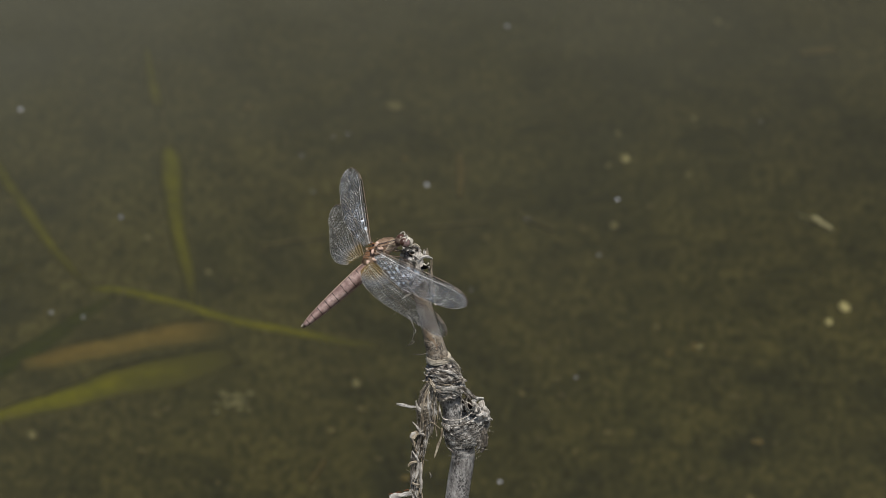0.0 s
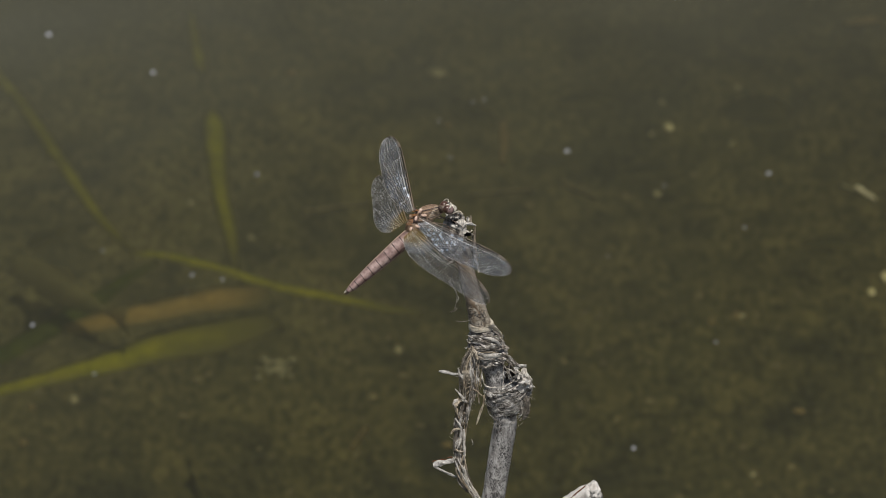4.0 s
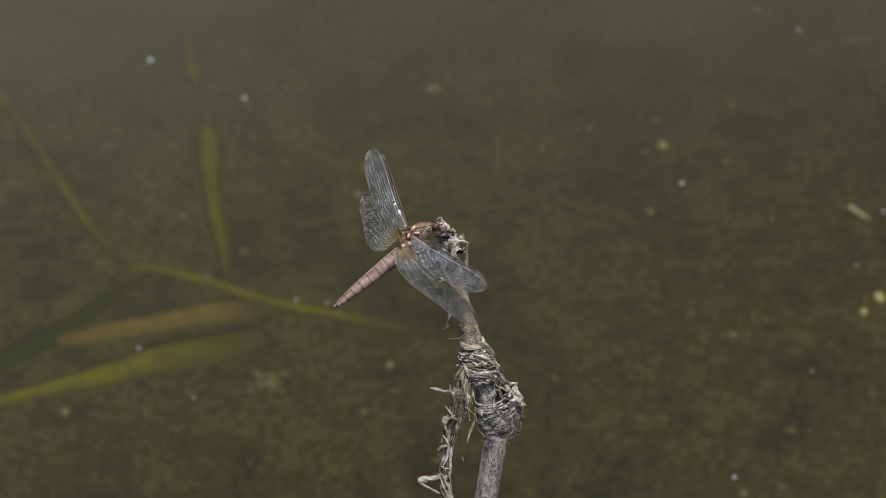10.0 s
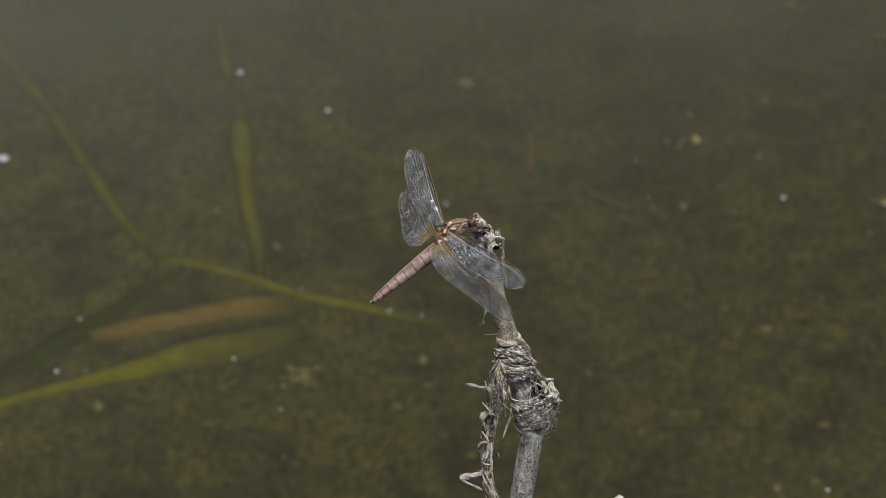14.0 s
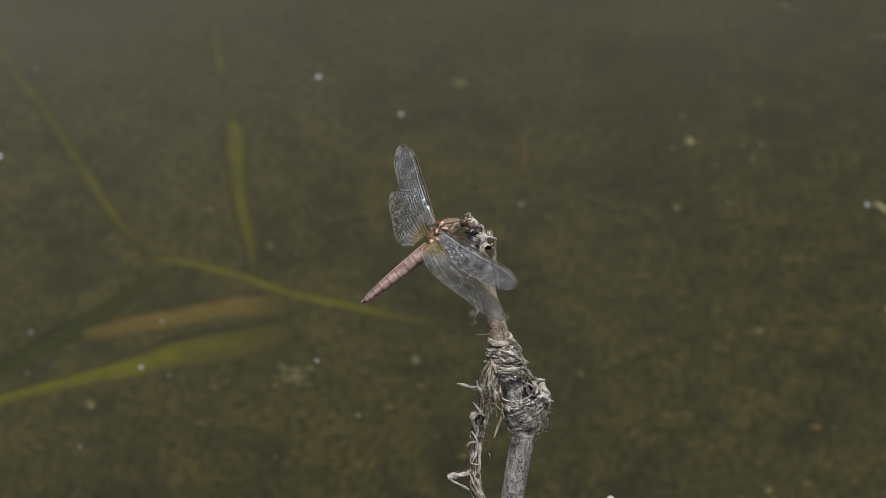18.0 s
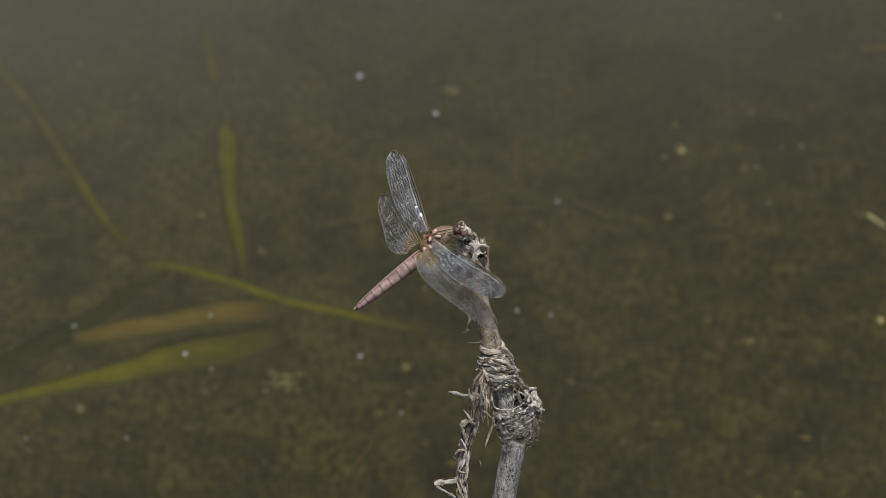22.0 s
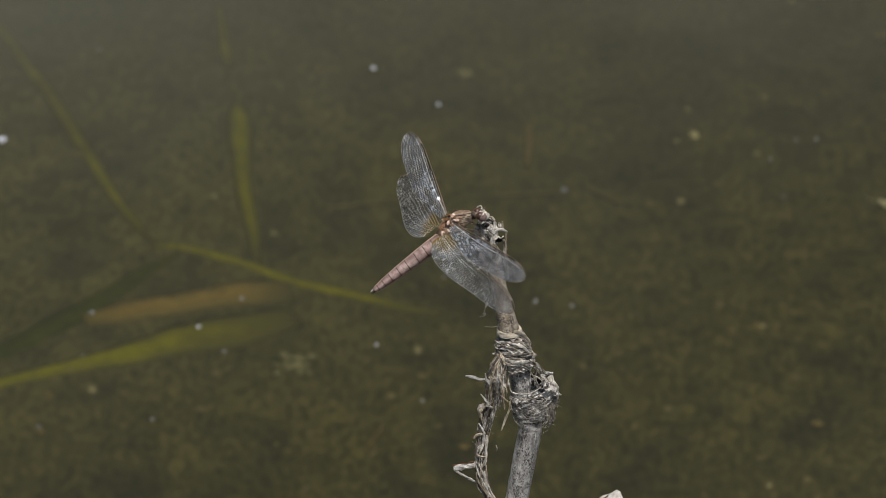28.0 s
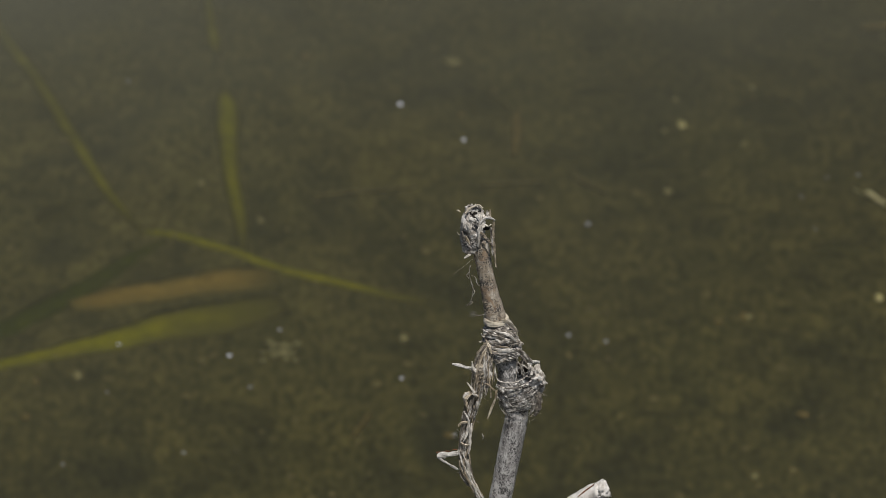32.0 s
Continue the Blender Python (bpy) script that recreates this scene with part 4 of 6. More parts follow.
        shred("sheath_fibre", pts, [-4.4 - 0.5 * math.sin(f * 3) for f in (0, 1, 2, 3)], (w * 0.6, w, w * 0.9, 0.15), (BROWN_HUSK, DARK_HUSK, HUSK, BROWN_HUSK, DARK_HUSK, PALE_HUSK)[k % 6], r7.uniform(-1.5, 1.5), 0.25)
    for pts in ([(7.0, 390.6), (8.6, 387.6), (9.6, 383.0)], [(9.6, 390.8), (9.2, 387.4), (10.6, 383.8)], [(8.0, 388.6), (9.6, 388.0), (11.4, 386.4)]):
        shred("husk_fibre", pts, [-5.7] * 3, (0.2, 0.4, 0.15), HUSK, 0.8, 0.3)

    for k in range(16):
        bm = bmesh.new()
        f = k / 15
        x, z, y = 11.8 + 4.2 * f + r7.uniform(-0.9, 0.6), 386.8 - 6.4 * f + r7.uniform(-1.0, 1.6), -4.4 + 1.4 * f - r7.uniform(0, 0.6)
        blob(bm, (x * MM, y * MM, (z - (5 + y) * 0.577) * MM), [r7.uniform(0.35, 0.95) * MM for q in range(3)], 0.0006, 900, 3)
        part("husk_crumb", bm, (PALE_HUSK, MATTED, PALE_WOOD, DARK_HUSK)[k % 4], root)

    # strands over the bulge
    r2 = random.Random(11)
    bm = bmesh.new()
    dk = bmesh.new()
    for k in range(130):
        a0, z0 = r2.uniform(-1.75, 1.75), r2.uniform(-11.0, 6.0)
        da, slope = r2.choice((-1, 1)) * r2.uniform(0.2, 0.8), r2.gauss(0, 1.3)
        path = []
        for i in range(9):
            f = i / 8
            a = a0 + da * f
            z = z0 + slope * f + 1.3 * a * a + 0.7 * a + 0.8 * noise.noise(Vector((a * 2.4, k * 1.3, 1)))
            z = min(z, 7.5)
            low = max(0.0, -z / 9.0)
            env = math.sqrt(max(0.12, 1 - (z / 11.0) ** 2))
            rx = 7.0 * env * (1 - 0.17 * low) + (1.7 * max(0, 1 - abs(z - 2.8) / 3.6) if a > 0.3 else 0)
            lift = 0.10 + 0.5 * noise.noise(Vector((a * 2.2, z * 0.4, k * 0.7)))
            path.append(Vector(((bx + math.sin(a) * (rx + lift)) * MM, -math.cos(a) * (5.5 * env + lift) * MM, (bz + z) * MM)))
        w = r2.choice((0.03, 0.04, 0.05, 0.06, 0.08)) * MM
        tube(dk if k % 3 == 0 else bm, path, [w * (0.2 + 1.0 * math.sin(math.pi * (i + 0.5) / 9)) for i in range(9)], 4, 0.6)
    part("fibre_tangle", bm, PALE_HUSK, root, "fine grey fibres matted over the bulge", kind="stuff")
    part("dark_fibre_tangle", dk, DARK_HUSK, root, "dark fibres in the matted husk", kind="stuff")

    # named torn pieces round the bulge
    shred("husk_spike", [(12.2, 380.2), (14.6, 382.4), (17.5, 381.4)], (-3.6, -3.0, -2.4), (3.0, 2.4, 0.3), PALE_WOOD)
    shred("husk_ledge", [(10.6, 388.0), (12.6, 389.1), (14.7, 389.4)], (-4.0, -3.6, -3.0), (1.1, 1.6, 0.9), PALE_WOOD)
    shred("husk_flap", [(14.2, 388.8), (14.0, 386.6), (15.4, 383.6), (16.3, 381.0)], (-3.0, -3.6, -3.2, -2.4), (0.9, 2.0, 2.4, 0.7), PALE_HUSK)
    shred("husk_flap", [(11.4, 388.0), (12.6, 385.6), (13.4, 382.6)], (-4.4, -4.6, -4.2), (0.8, 2.0, 1.2), PALE_HUSK, -0.5)
    shred("husk_flap", [(13.9, 378.4), (14.9, 374.4), (13.7, 369.3)], (-3.0, -3.2, -2.2), (1.8, 2.3, 0.8), DARK_HUSK)
    shred("husk_flap", [(12.6, 376.6), (13.0, 372.8), (12.1, 370.0)], (-4.0, -3.8, -3.0), (1.2, 1.6, 0.5), HUSK, 0.8)
    shred("husk_flap", [(6.8, 393.9), (9.2, 392.4), (11.2, 390.0), (12.6, 388.8)], (-5.0, -4.7, -4.2, -3.6), (1.2, 1.8, 1.6, 0.9), HUSK, 0.4)
    shred("husk_flap", [(8.4, 391.6), (9.8, 389.8), (11.0, 387.6)], (-5.2, -5.0, -4.6), (0.7, 1.0, 0.5), DARK_HUSK, 0.4)
    shred("loose_strand", [(-6.9, 386.8), (-8.8, 386.7), (-10.9, 387.5), (-13.2, 387.8)], (-3.2, -3.4, -3.2, -3.0), (0.5, 0.9, 1.0, 0.7), PALE_WOOD)
    shred("hanging_strip", [(1.3, 378.6), (1.0, 375.5), (-0.1, 372.3), (-1.4, 367.8)], (-4.8, -4.8, -4.6, -4.6), (0.6, 0.8, 0.8, 0.25), BROWN_HUSK)
    shred("hanging_strip", [(-4.9, 377.5), (-3.8, 379.9), (-2.4, 380.8), (-0.9, 379.9), (0.6, 378.4)], (-4.8, -5.0, -5.0, -4.8, -4.8), (0.5, 0.55, 0.6, 0.5, 0.3), BROWN_HUSK)

    # tip: a split cup, a bent strip and splinters
    bm = bmesh.new()
    inner, outer = [], []
    for k in range(35):
        f = k / 34
        lo, hi = [], []
        for j in range(64):
            a = 2 * math.pi * j / 64
            back = math.cos(a - math.pi / 2)
            top = 7.9 + 0.8 * back + 0.5 * math.cos(a - 2.8) + 1.1 * noise.noise(Vector((math.cos(a) * 5, math.sin(a) * 5, 0)))
            w = a - 2 * math.pi if a > math.pi else a
            if -2.0 < w < -0.2:
                top -= 3.4 * (1 - abs(w + 1.1) / 0.9)
            z = -6.5 + (top + 6.5) * f
            r = 2.5 + 1.55 * math.sin(math.pi * min(1.0, 0.05 + f * 0.70)) - 0.9 * max(0, f - 0.72) / 0.28
            q = Vector(((-8.0 + 0.05 * z + math.cos(a) * r) * MM, math.sin(a) * r * 0.9 * MM, (433.5 + z) * MM))
            crease = layered(-z + 0.6 * a, a * 3.0, 2.3, 44.0, 1.2) - 0.4
            q += Vector((math.cos(a), math.sin(a), 0)) * (noise.noise(q * 420) * 0.5 + noise.noise(q * 1300) * 0.25 + 0.3 * crease) * MM
            lo.append(bm.verts.new(q))
            hi.append(bm.verts.new(q - Vector((math.cos(a), math.sin(a), 0)) * 0.5 * MM))
        outer.append(lo)
        inner.append(hi)
    for grid in (outer, inner):
        for a, b in zip(grid, grid[1:]):
            for j in range(64):
                bm.faces.new((a[j], a[(j + 1) % 64], b[(j + 1) % 64], b[j]))
    for j in range(64):
        bm.faces.new((outer[-1][j], outer[-1][(j + 1) % 64], inner[-1][(j + 1) % 64], inner[-1][j]))
        bm.faces.new((outer[0][j], outer[0][(j + 1) % 64], inner[0][(j + 1) % 64], inner[0][j]))
    part("split_cup", bm, CUP_HUSK, root, "mottled grey split cup at the broken tip")
    # near-black lump as painted shade inside the cup
    bm = bmesh.new()
    blob(bm, (-7.4 * MM, -0.3 * MM, 439.6 * MM), (2.4 * MM, 2.2 * MM, 1.5 * MM), 0.0005, 500, 3)
    part("cup_shade", bm, HOLLOW_SHADE, root, "near-black lump for the shade inside the split tip")

    def tip(name, pts, ys, ws, m, curl=0.3, label=""):
        shred(name, [(x, z + 0.7) for x, z in pts], ys, ws, m, curl, 0.2, label)

    tip("cup_flake", [(-10.4, 442.6), (-9.0, 444.5), (-7.2, 445.4)], (-2.6, -2.0, -1.4), (0.5, 0.8, 0.5), CREAM)
    tip("cup_flake", [(-7.4, 445.4), (-6.2, 445.6), (-5.0, 444.6)], (-1.4, -1.2, -1.6), (0.5, 0.7, 0.4), CREAM)
    tip("cup_flake", [(-11.3, 441.5), (-10.6, 438.8), (-9.9, 436.6)], (-3.0, -3.6, -3.8), (0.6, 1.9, 1.0), PALE_WOOD)
    tip("cup_flake", [(-9.4, 441.9), (-8.8, 439.4), (-8.6, 437.0)], (-3.8, -4.2, -4.2), (0.4, 1.0, 0.5), PALE_HUSK)
    tip("cup_flake", [(-8.4, 442.6), (-7.8, 443.4), (-6.6, 443.2)], (-2.0, -1.8, -2.0), (0.3, 0.5, 0.3), PALE_HUSK)
    tip("cup_flake", [(-10.2, 434.4), (-9.4, 432.6), (-8.6, 431.0)], (-3.8, -4.0, -3.8), (0.4, 0.8, 0.3), BROWN_HUSK)
    tip("cup_flake", [(-11.4, 436.0), (-10.6, 434.0), (-9.6, 432.4)], (-3.2, -3.6, -3.8), (0.4, 0.5, 0.3), DARK_HUSK)
    tip("cup_flake", [(-9.0, 441.0), (-7.8, 440.0), (-6.6, 439.2)], (-4.6, -4.9, -4.8), (0.8, 1.8, 0.9), PALE_WOOD, 0.7)
    tip("cup_flake", [(-7.2, 441.8), (-6.4, 440.8), (-6.0, 438.8)], (-4.6, -4.9, -4.8), (0.6, 1.2, 0.6), PALE_WOOD, 0.6)
    tip("cup_flake", [(-9.9, 439.4), (-9.2, 437.8), (-8.9, 435.6)], (-4.2, -4.6, -4.5), (0.4, 0.9, 0.5), PALE_HUSK, 0.6)
    tip("tip_plate", [(-5.9, 443.0), (-5.8, 441.0), (-5.6, 438.0), (-5.9, 433.0), (-6.1, 430.8)], (-4.0, -4.3, -4.4, -3.9, -3.4), (2.2, 3.0, 2.2, 0.9, 0.4), PALE_HUSK, 0.2, "smooth pale plate of dry husk")
    tip("bent_strip", [(-6.0, 438.6), (-5.0, 440.2), (-3.8, 441.0), (-2.4, 440.9), (-1.1, 440.4)], (-4.8, -4.8, -4.5, -4.0, -3.6), (0.3, 0.7, 0.9, 0.9, 0.5), PALE_WOOD)
    tip("bent_strip", [(-6.0, 439.1), (-6.0, 435.1), (-6.1, 430.4)], (-5.0, -4.7, -3.8), (0.5, 0.6, 0.4), PALE_HUSK)
    tip("bent_strip", [(-1.5, 440.3), (-1.4, 435.3), (-0.9, 429.8), (-0.3, 423.4)], (-3.4, -3.2, -2.8, -2.4), (0.5, 0.8, 0.7, 0.3), BROWN_HUSK)
    tip("bent_strip", [(-2.3, 437.6), (-1.8, 432.5), (-1.4, 427.4)], (-3.4, -3.1, -2.8), (0.6, 0.8, 0.4), HUSK)
    tip("bent_strip", [(-5.5, 435.8), (-3.6, 433.5), (-1.6, 430.9)], (-4.4, -4.0, -3.4), (0.9, 1.1, 0.8), TAN_STALK)
    tip("bent_strip", [(-4.2, 438.6), (-3.0, 438.0), (-2.2, 438.9)], (-4.0, -3.9, -3.5), (0.5, 0.9, 0.5), PALE_HUSK, 1.5)
    tip("splinter", [(-3.5, 441.2), (-3.6, 442.4), (-3.7, 443.8)], (-3.0, -2.9, -2.8), (1.0, 0.9, 0.6), HUSK)
    tip("splinter", [(-2.5, 440.9), (-2.7, 442.6), (-2.7, 444.2)], (-2.8, -2.7, -2.6), (0.9, 0.9, 0.5), BROWN_HUSK)
    tip("splinter", [(-12.1, 443.0), (-12.6, 443.4), (-13.2, 443.6)], (-2.0, -2.0, -2.0), (0.4, 0.4, 0.2), BROWN_HUSK)
    tip("splinter", [(-8.4, 427.6), (-9.3, 427.1), (-10.3, 426.3)], (-3.0, -3.2, -3.2), (0.6, 0.6, 0.3), PALE_HUSK)
    tip("splinter", [(-11.6, 434.6), (-12.3, 434.9), (-12.7, 435.6)], (-2.4, -2.4, -2.4), (0.3, 0.3, 0.15), HUSK)
    # near-black lump as painted shade between the strips
    bm = bmesh.new()
    blob(bm, (-3.6 * MM, -2.6 * MM, 437.0 * MM), (1.1 * MM, 0.5 * MM, 1.1 * MM), 0.0005, 500, 3)
    part("fold_shade", bm, HOLLOW_SHADE, root)
    # loose hairs and cobweb threads
    r4 = random.Random(9)
    bm = bmesh.new()
    for pts in ([(-8.4, 423.0), (-8.7, 419.9), (-7.9, 417.1), (-7.2, 414.4), (-7.8, 410.2), (-9.5, 408.1)], [(-8.6, 420.6), (-9.4, 419.4), (-8.6, 418.4)], [(-7.9, 419.4), (-6.8, 418.8), (-6.2, 417.6)], [(-7.4, 415.0), (-6.8, 413.6), (-7.4, 411.6)],
                [(-7.9, 410.0), (-7.2, 409.4), (-8.3, 408.6)], [(-3.1, 405.4), (-5.2, 404.7), (-7.4, 405.2)], [(-6.6, 418.9), (-5.9, 416.4), (-4.8, 415.3)], [(-3.0, 360.9), (-2.6, 360.1), (-2.8, 359.0)]):
        line = spline([(*p, -2.8 + r4.uniform(-0.4, 0.4)) for p in pts], 16)
        tube(bm, [Vector(((x + 0.25 * noise.noise(Vector((z, x, 0)))) * MM, y * MM, z * MM)) for x, z, y in line], [r4.uniform(0.08, 0.20) * MM for i in range(16)], 4)
    part("hair_tuft", bm, HUSK, root, "fine grey hairs hanging from the stalk", kind="stuff")
    bm = bmesh.new()
    line = spline([(*p, -3.0) for p in [(-7.6, 425.6), (-10.6, 422.6), (-13.6, 419.7)]], 8)
    tube(bm, [Vector((x * MM, y * MM, z * MM)) for x, z, y in line], [0.02 * MM] * 8, 4)
    part("cobweb_thread", bm, PALE_HUSK, root)
    # ragged fibres along the edges
    bm = bmesh.new()
    for (x, z), n in zip([(12.8, 368.6), (14.6, 384.0), (15.4, 378.3), (9.5, 365.2), (5.4, 365.6), (9.4, 387.6), (-1.6, 392.0), (6.9, 393.0)], (7, 7, 8, 8, 8, 6, 6, 6)):
        for k in range(n):
            p0 = Vector(((x + r4.uniform(-1.2, 1.2)) * MM, r4.uniform(-4.5, -2.4) * MM, (z + r4.uniform(-2, 2)) * MM))
            d = Vector((r4.uniform(-1, 1), r4.uniform(-0.6, 0.2), r4.uniform(-1, 0.6))).normalized()
            ln = r4.uniform(0.8, 2.2) * MM
            bend = Vector((r4.uniform(-1, 1), r4.uniform(-1, 1), r4.uniform(-1, 1))) * 0.4
            tube(bm, [p0 + (d * f + bend * f * f) * ln for f in (0, 0.33, 0.66, 1)], [0.08 * MM, 0.075 * MM, 0.06 * MM, 0.03 * MM], 4)
    part("ragged_fibre", bm, HUSK, root, "short ragged fibre ends", kind="stuff")

    # broken side branch
    bm = bmesh.new()
    line = [(0.6, 313.6), (14.6, 325.9), (27.2, 335.5), (33.0, 340.4), (35.4, 342.0)]
    n = 40
    path = [Vector((x * MM, (-2.0 - 3.0 * i / n) * MM, z * MM)) for i, (x, z) in enumerate(spline(line, n))]
    rings = tube(bm, path, [3.1 * MM] * n, 24, rough=0.0006, grain=420)
    for j, v in enumerate(rings[-1]):
        v.co += (path[-1] - path[-2]).normalized() * (noise.noise(Vector((j * 1.7, 2, 0))) * 2.4 * MM + 0.5 * MM)
    part("branch_stub", bm, PALE_WOOD, root, "pale bleached stub broken off short")
    bm = bmesh.new()
    d = (path[-1] - path[-2]).normalized()
    for v in blob(bm, path[-1], (2.3 * MM, 3.0 * MM, 3.1 * MM), levels=4):
        v.co += d * 0.6 * MM + (v.co - path[-1]).normalized() * (noise.noise(v.co * 700) * 1.3 + noise.noise(v.co * 1900) * 0.7) * MM
    part("broken_end", bm, PALE_WOOD, root, "crumbly broken wood end")
    shred("rust_stain", [(28.4, 339.6), (30.8, 341.9), (33.4, 344.4)], (-5.6, -5.6, -5.6), (0.15, 0.45, 0.2), RUST, 0.3, 0.5, "dark red stain along the broken stub")
    return hanging_leaf(root)


def hanging_leaf(root):
    """The old leaf that hangs beside the stalk and sways about its upper end; its places are taken from that pivot."""
    pivot = Vector(LEAF_PIVOT)
    spine = [(-1.6, 397.0), (-3.6, 393.4), (-4.3, 388.5), (-4.6, 383.5), (-5.0, 378.5), (-6.2, 373.6), (-7.3, 369.3), (-8.0, 364.2), (-8.5, 359.0), (-8.4, 353.8), (-8.0, 349.2), (-6.6, 345.6), (-4.6, 342.6), (-2.4, 338.6), (-0.4, 334.2)]
    girth = (0.7, 1.6, 2.4, 2.3, 1.7, 1.7, 1.8, 1.6, 1.5, 1.6, 1.8, 1.5, 1.2, 1.0, 0.9)
    n = 230
    bm = bmesh.new()
    line = spline([(x, z - 1.5, -3.4 + 0.5 * math.cos(i * 1.1), g) for i, ((x, z), g) in enumerate(zip(spine, girth))], n)
    pleated(bm, [Vector((x, y, z)) * MM - pivot for x, z, y, g in line], [g * MM * (0.92 + 0.25 * noise.noise(Vector((i * 0.07, 1, 2)))) for i, (x, z, y, g) in enumerate(line)], 64, 1.0 * MM, 1.5, 12.0, 0.7, lengthwise=0.7)
    leaf = new("crumpled_leaf", finish("crumpled_leaf", bm, LEAF_HUSK))
    leaf.parent = root
    leaf.matrix_parent_inverse = parent_world(root).inverted()
    leaf.matrix_basis = Matrix.Translation(pivot)
    tagged(leaf, "crumpled dry brown leaf twisted like a rope")

    def shred(name, points, depth, widths, m, curl=0.35, ragged=0.15):
        rows = [(x, y, z - (5 + y) * 0.577, w) for (x, z), y, w in zip(points, depth, widths)]
        bm = bmesh.new()
        strip(bm, [Vector(q[:3]) * MM - pivot for q in spline(rows, 4 * len(rows))], [max(0.08, q[3]) * MM for q in spline(rows, 4 * len(rows))], 0.2 * MM, curl, ragged=ragged)
        own(name, bm, m, leaf, "", False)

    r3 = random.Random(5)
    for k in range(48):
        i0 = r3.randrange(0, 11)
        i1 = min(14, i0 + r3.choice((3, 4, 4, 5, 6)))
        ph, off, slope = r3.uniform(-1.5, 1.5), r3.uniform(0.9, 1.25), r3.uniform(-0.25, 0.35)
        pts, ys = [], []
        for i in range(i0, i1 + 1):
            a = ph + (i - i0) * slope
            y = -3.4 - abs(math.cos(a)) * girth[i] * 0.75 * off - 0.2
            pts.append((spine[i][0] + math.sin(a) * girth[i] * off, spine[i][1] + r3.uniform(-0.8, 0.8) - 1.5 + (5 + y) * 0.577))
            ys.append(y)
        w = r3.choice((0.2, 0.3, 0.4, 0.7, 1.1))
        shred("leaf_ribbon", pts, ys, [w * 0.4] + [w * r3.uniform(0.7, 1.2) for q in pts[2:]] + [w * 0.3], (BROWN_HUSK, HUSK, DARK_HUSK, PALE_HUSK, BROWN_HUSK, HUSK, DARK_HUSK)[k % 7], r3.uniform(-2, 2))
    for pts, ws, m, curl in (([(-5.4, 377.6), (-7.4, 377.0), (-8.8, 375.4), (-8.4, 372.8), (-7.6, 370.0)], (0.8, 1.7, 2.2, 1.8, 0.5), BROWN_HUSK, 1.2), ([(-6.0, 376.8), (-8.3, 376.9), (-9.3, 375.6)], (0.4, 0.8, 0.3), PALE_HUSK, 0.4),
                             ([(-5.6, 377.4), (-6.9, 379.3), (-8.3, 381.3)], (1.1, 0.8, 0.2), PALE_HUSK, 0.8), ([(-4.6, 376.2), (-6.0, 377.2), (-6.6, 378.8)], (0.8, 0.7, 0.2), HUSK, 0.8), ([(-6.9, 366.4), (-9.6, 366.0), (-10.4, 364.6)], (0.9, 0.8, 0.2), BROWN_HUSK, 0.8),
                             ([(-7.4, 362.6), (-9.0, 360.8), (-9.5, 358.4)], (0.5, 0.8, 0.3), HUSK, 0.6), ([(-5.0, 384.6), (-6.4, 386.6), (-6.9, 389.0)], (0.9, 1.1, 0.3), PALE_HUSK, 0.6),
                             ([(-2.6, 388.2), (-2.2, 384.6), (-2.9, 381.0)], (0.6, 0.9, 0.4), HUSK, 0.6)):
        shred("curled_flap", pts, [-5.4] * len(pts), ws, m, curl)
    # the first pale strand plays the highlight on the leaf's right edge
    for pts, ws, m in (([(-6.2, 366.0), (-6.5, 361.6), (-6.6, 357.2), (-6.9, 354.6)], (0.4, 0.9, 1.0, 0.4), PALE_HUSK), ([(-10.2, 356.0), (-8.6, 351.0), (-6.6, 346.4), (-3.6, 341.0)], (0.4, 0.5, 0.6, 0.3), PALE_HUSK), ([(-7.0, 356.4), (-8.2, 351.4), (-7.6, 347.2), (-5.4, 343.0)], (0.3, 0.6, 0.5, 0.3), BROWN_HUSK),
                       ([(-8.6, 354.8), (-7.0, 350.6), (-6.4, 346.2), (-3.8, 340.2), (-1.6, 336.4)], (0.3, 0.7, 0.8, 0.6, 0.4), PALE_HUSK), ([(-9.6, 352.0), (-9.0, 348.6), (-6.4, 344.0), (-4.6, 340.0)], (0.3, 0.6, 0.5, 0.3), BROWN_HUSK), ([(-6.9, 352.6), (-6.2, 348.4), (-4.2, 343.2), (-1.4, 337.8)], (0.3, 0.5, 0.5, 0.3), PALE_HUSK),
                       ([(-9.4, 358.6), (-8.0, 357.6), (-6.5, 357.9)], (0.7, 1.1, 0.5), BROWN_HUSK), ([(-8.9, 370.4), (-7.2, 366.6), (-7.6, 362.0), (-8.8, 358.8)], (0.4, 0.7, 0.6, 0.3), PALE_HUSK)):
        shred("leaf_strand", pts, [-5.6] * len(pts), ws, m, 0.8)
    shred("folded_strip", [(-9.8, 354.6), (-13.6, 353.9), (-16.8, 353.4)], (-4.4, -4.6, -4.8), (1.4, 1.9, 1.7), PALE_WOOD, 0.2)
    shred("folded_strip", [(-16.7, 352.9), (-13.6, 350.7), (-9.8, 348.4)], (-4.6, -4.8, -4.4), (0.7, 0.9, 0.8), PALE_WOOD, 0.2)
    for x0, x1, z in ((-17.2, -15.6, 354.6), (-15.2, -12.6, 355.1), (-12.2, -10.4, 355.7)):
        shred("rust_stain", [(x0, z), ((x0 + x1) / 2, z + 0.25), (x1, z + 0.15)], (-4.3, -4.3, -4.2), (0.1, 0.2, 0.08), RUST, 0.2)
    bm = bmesh.new()
    for k in range(44):
        i = r3.randrange(2, 13)
        x, z = spine[i]
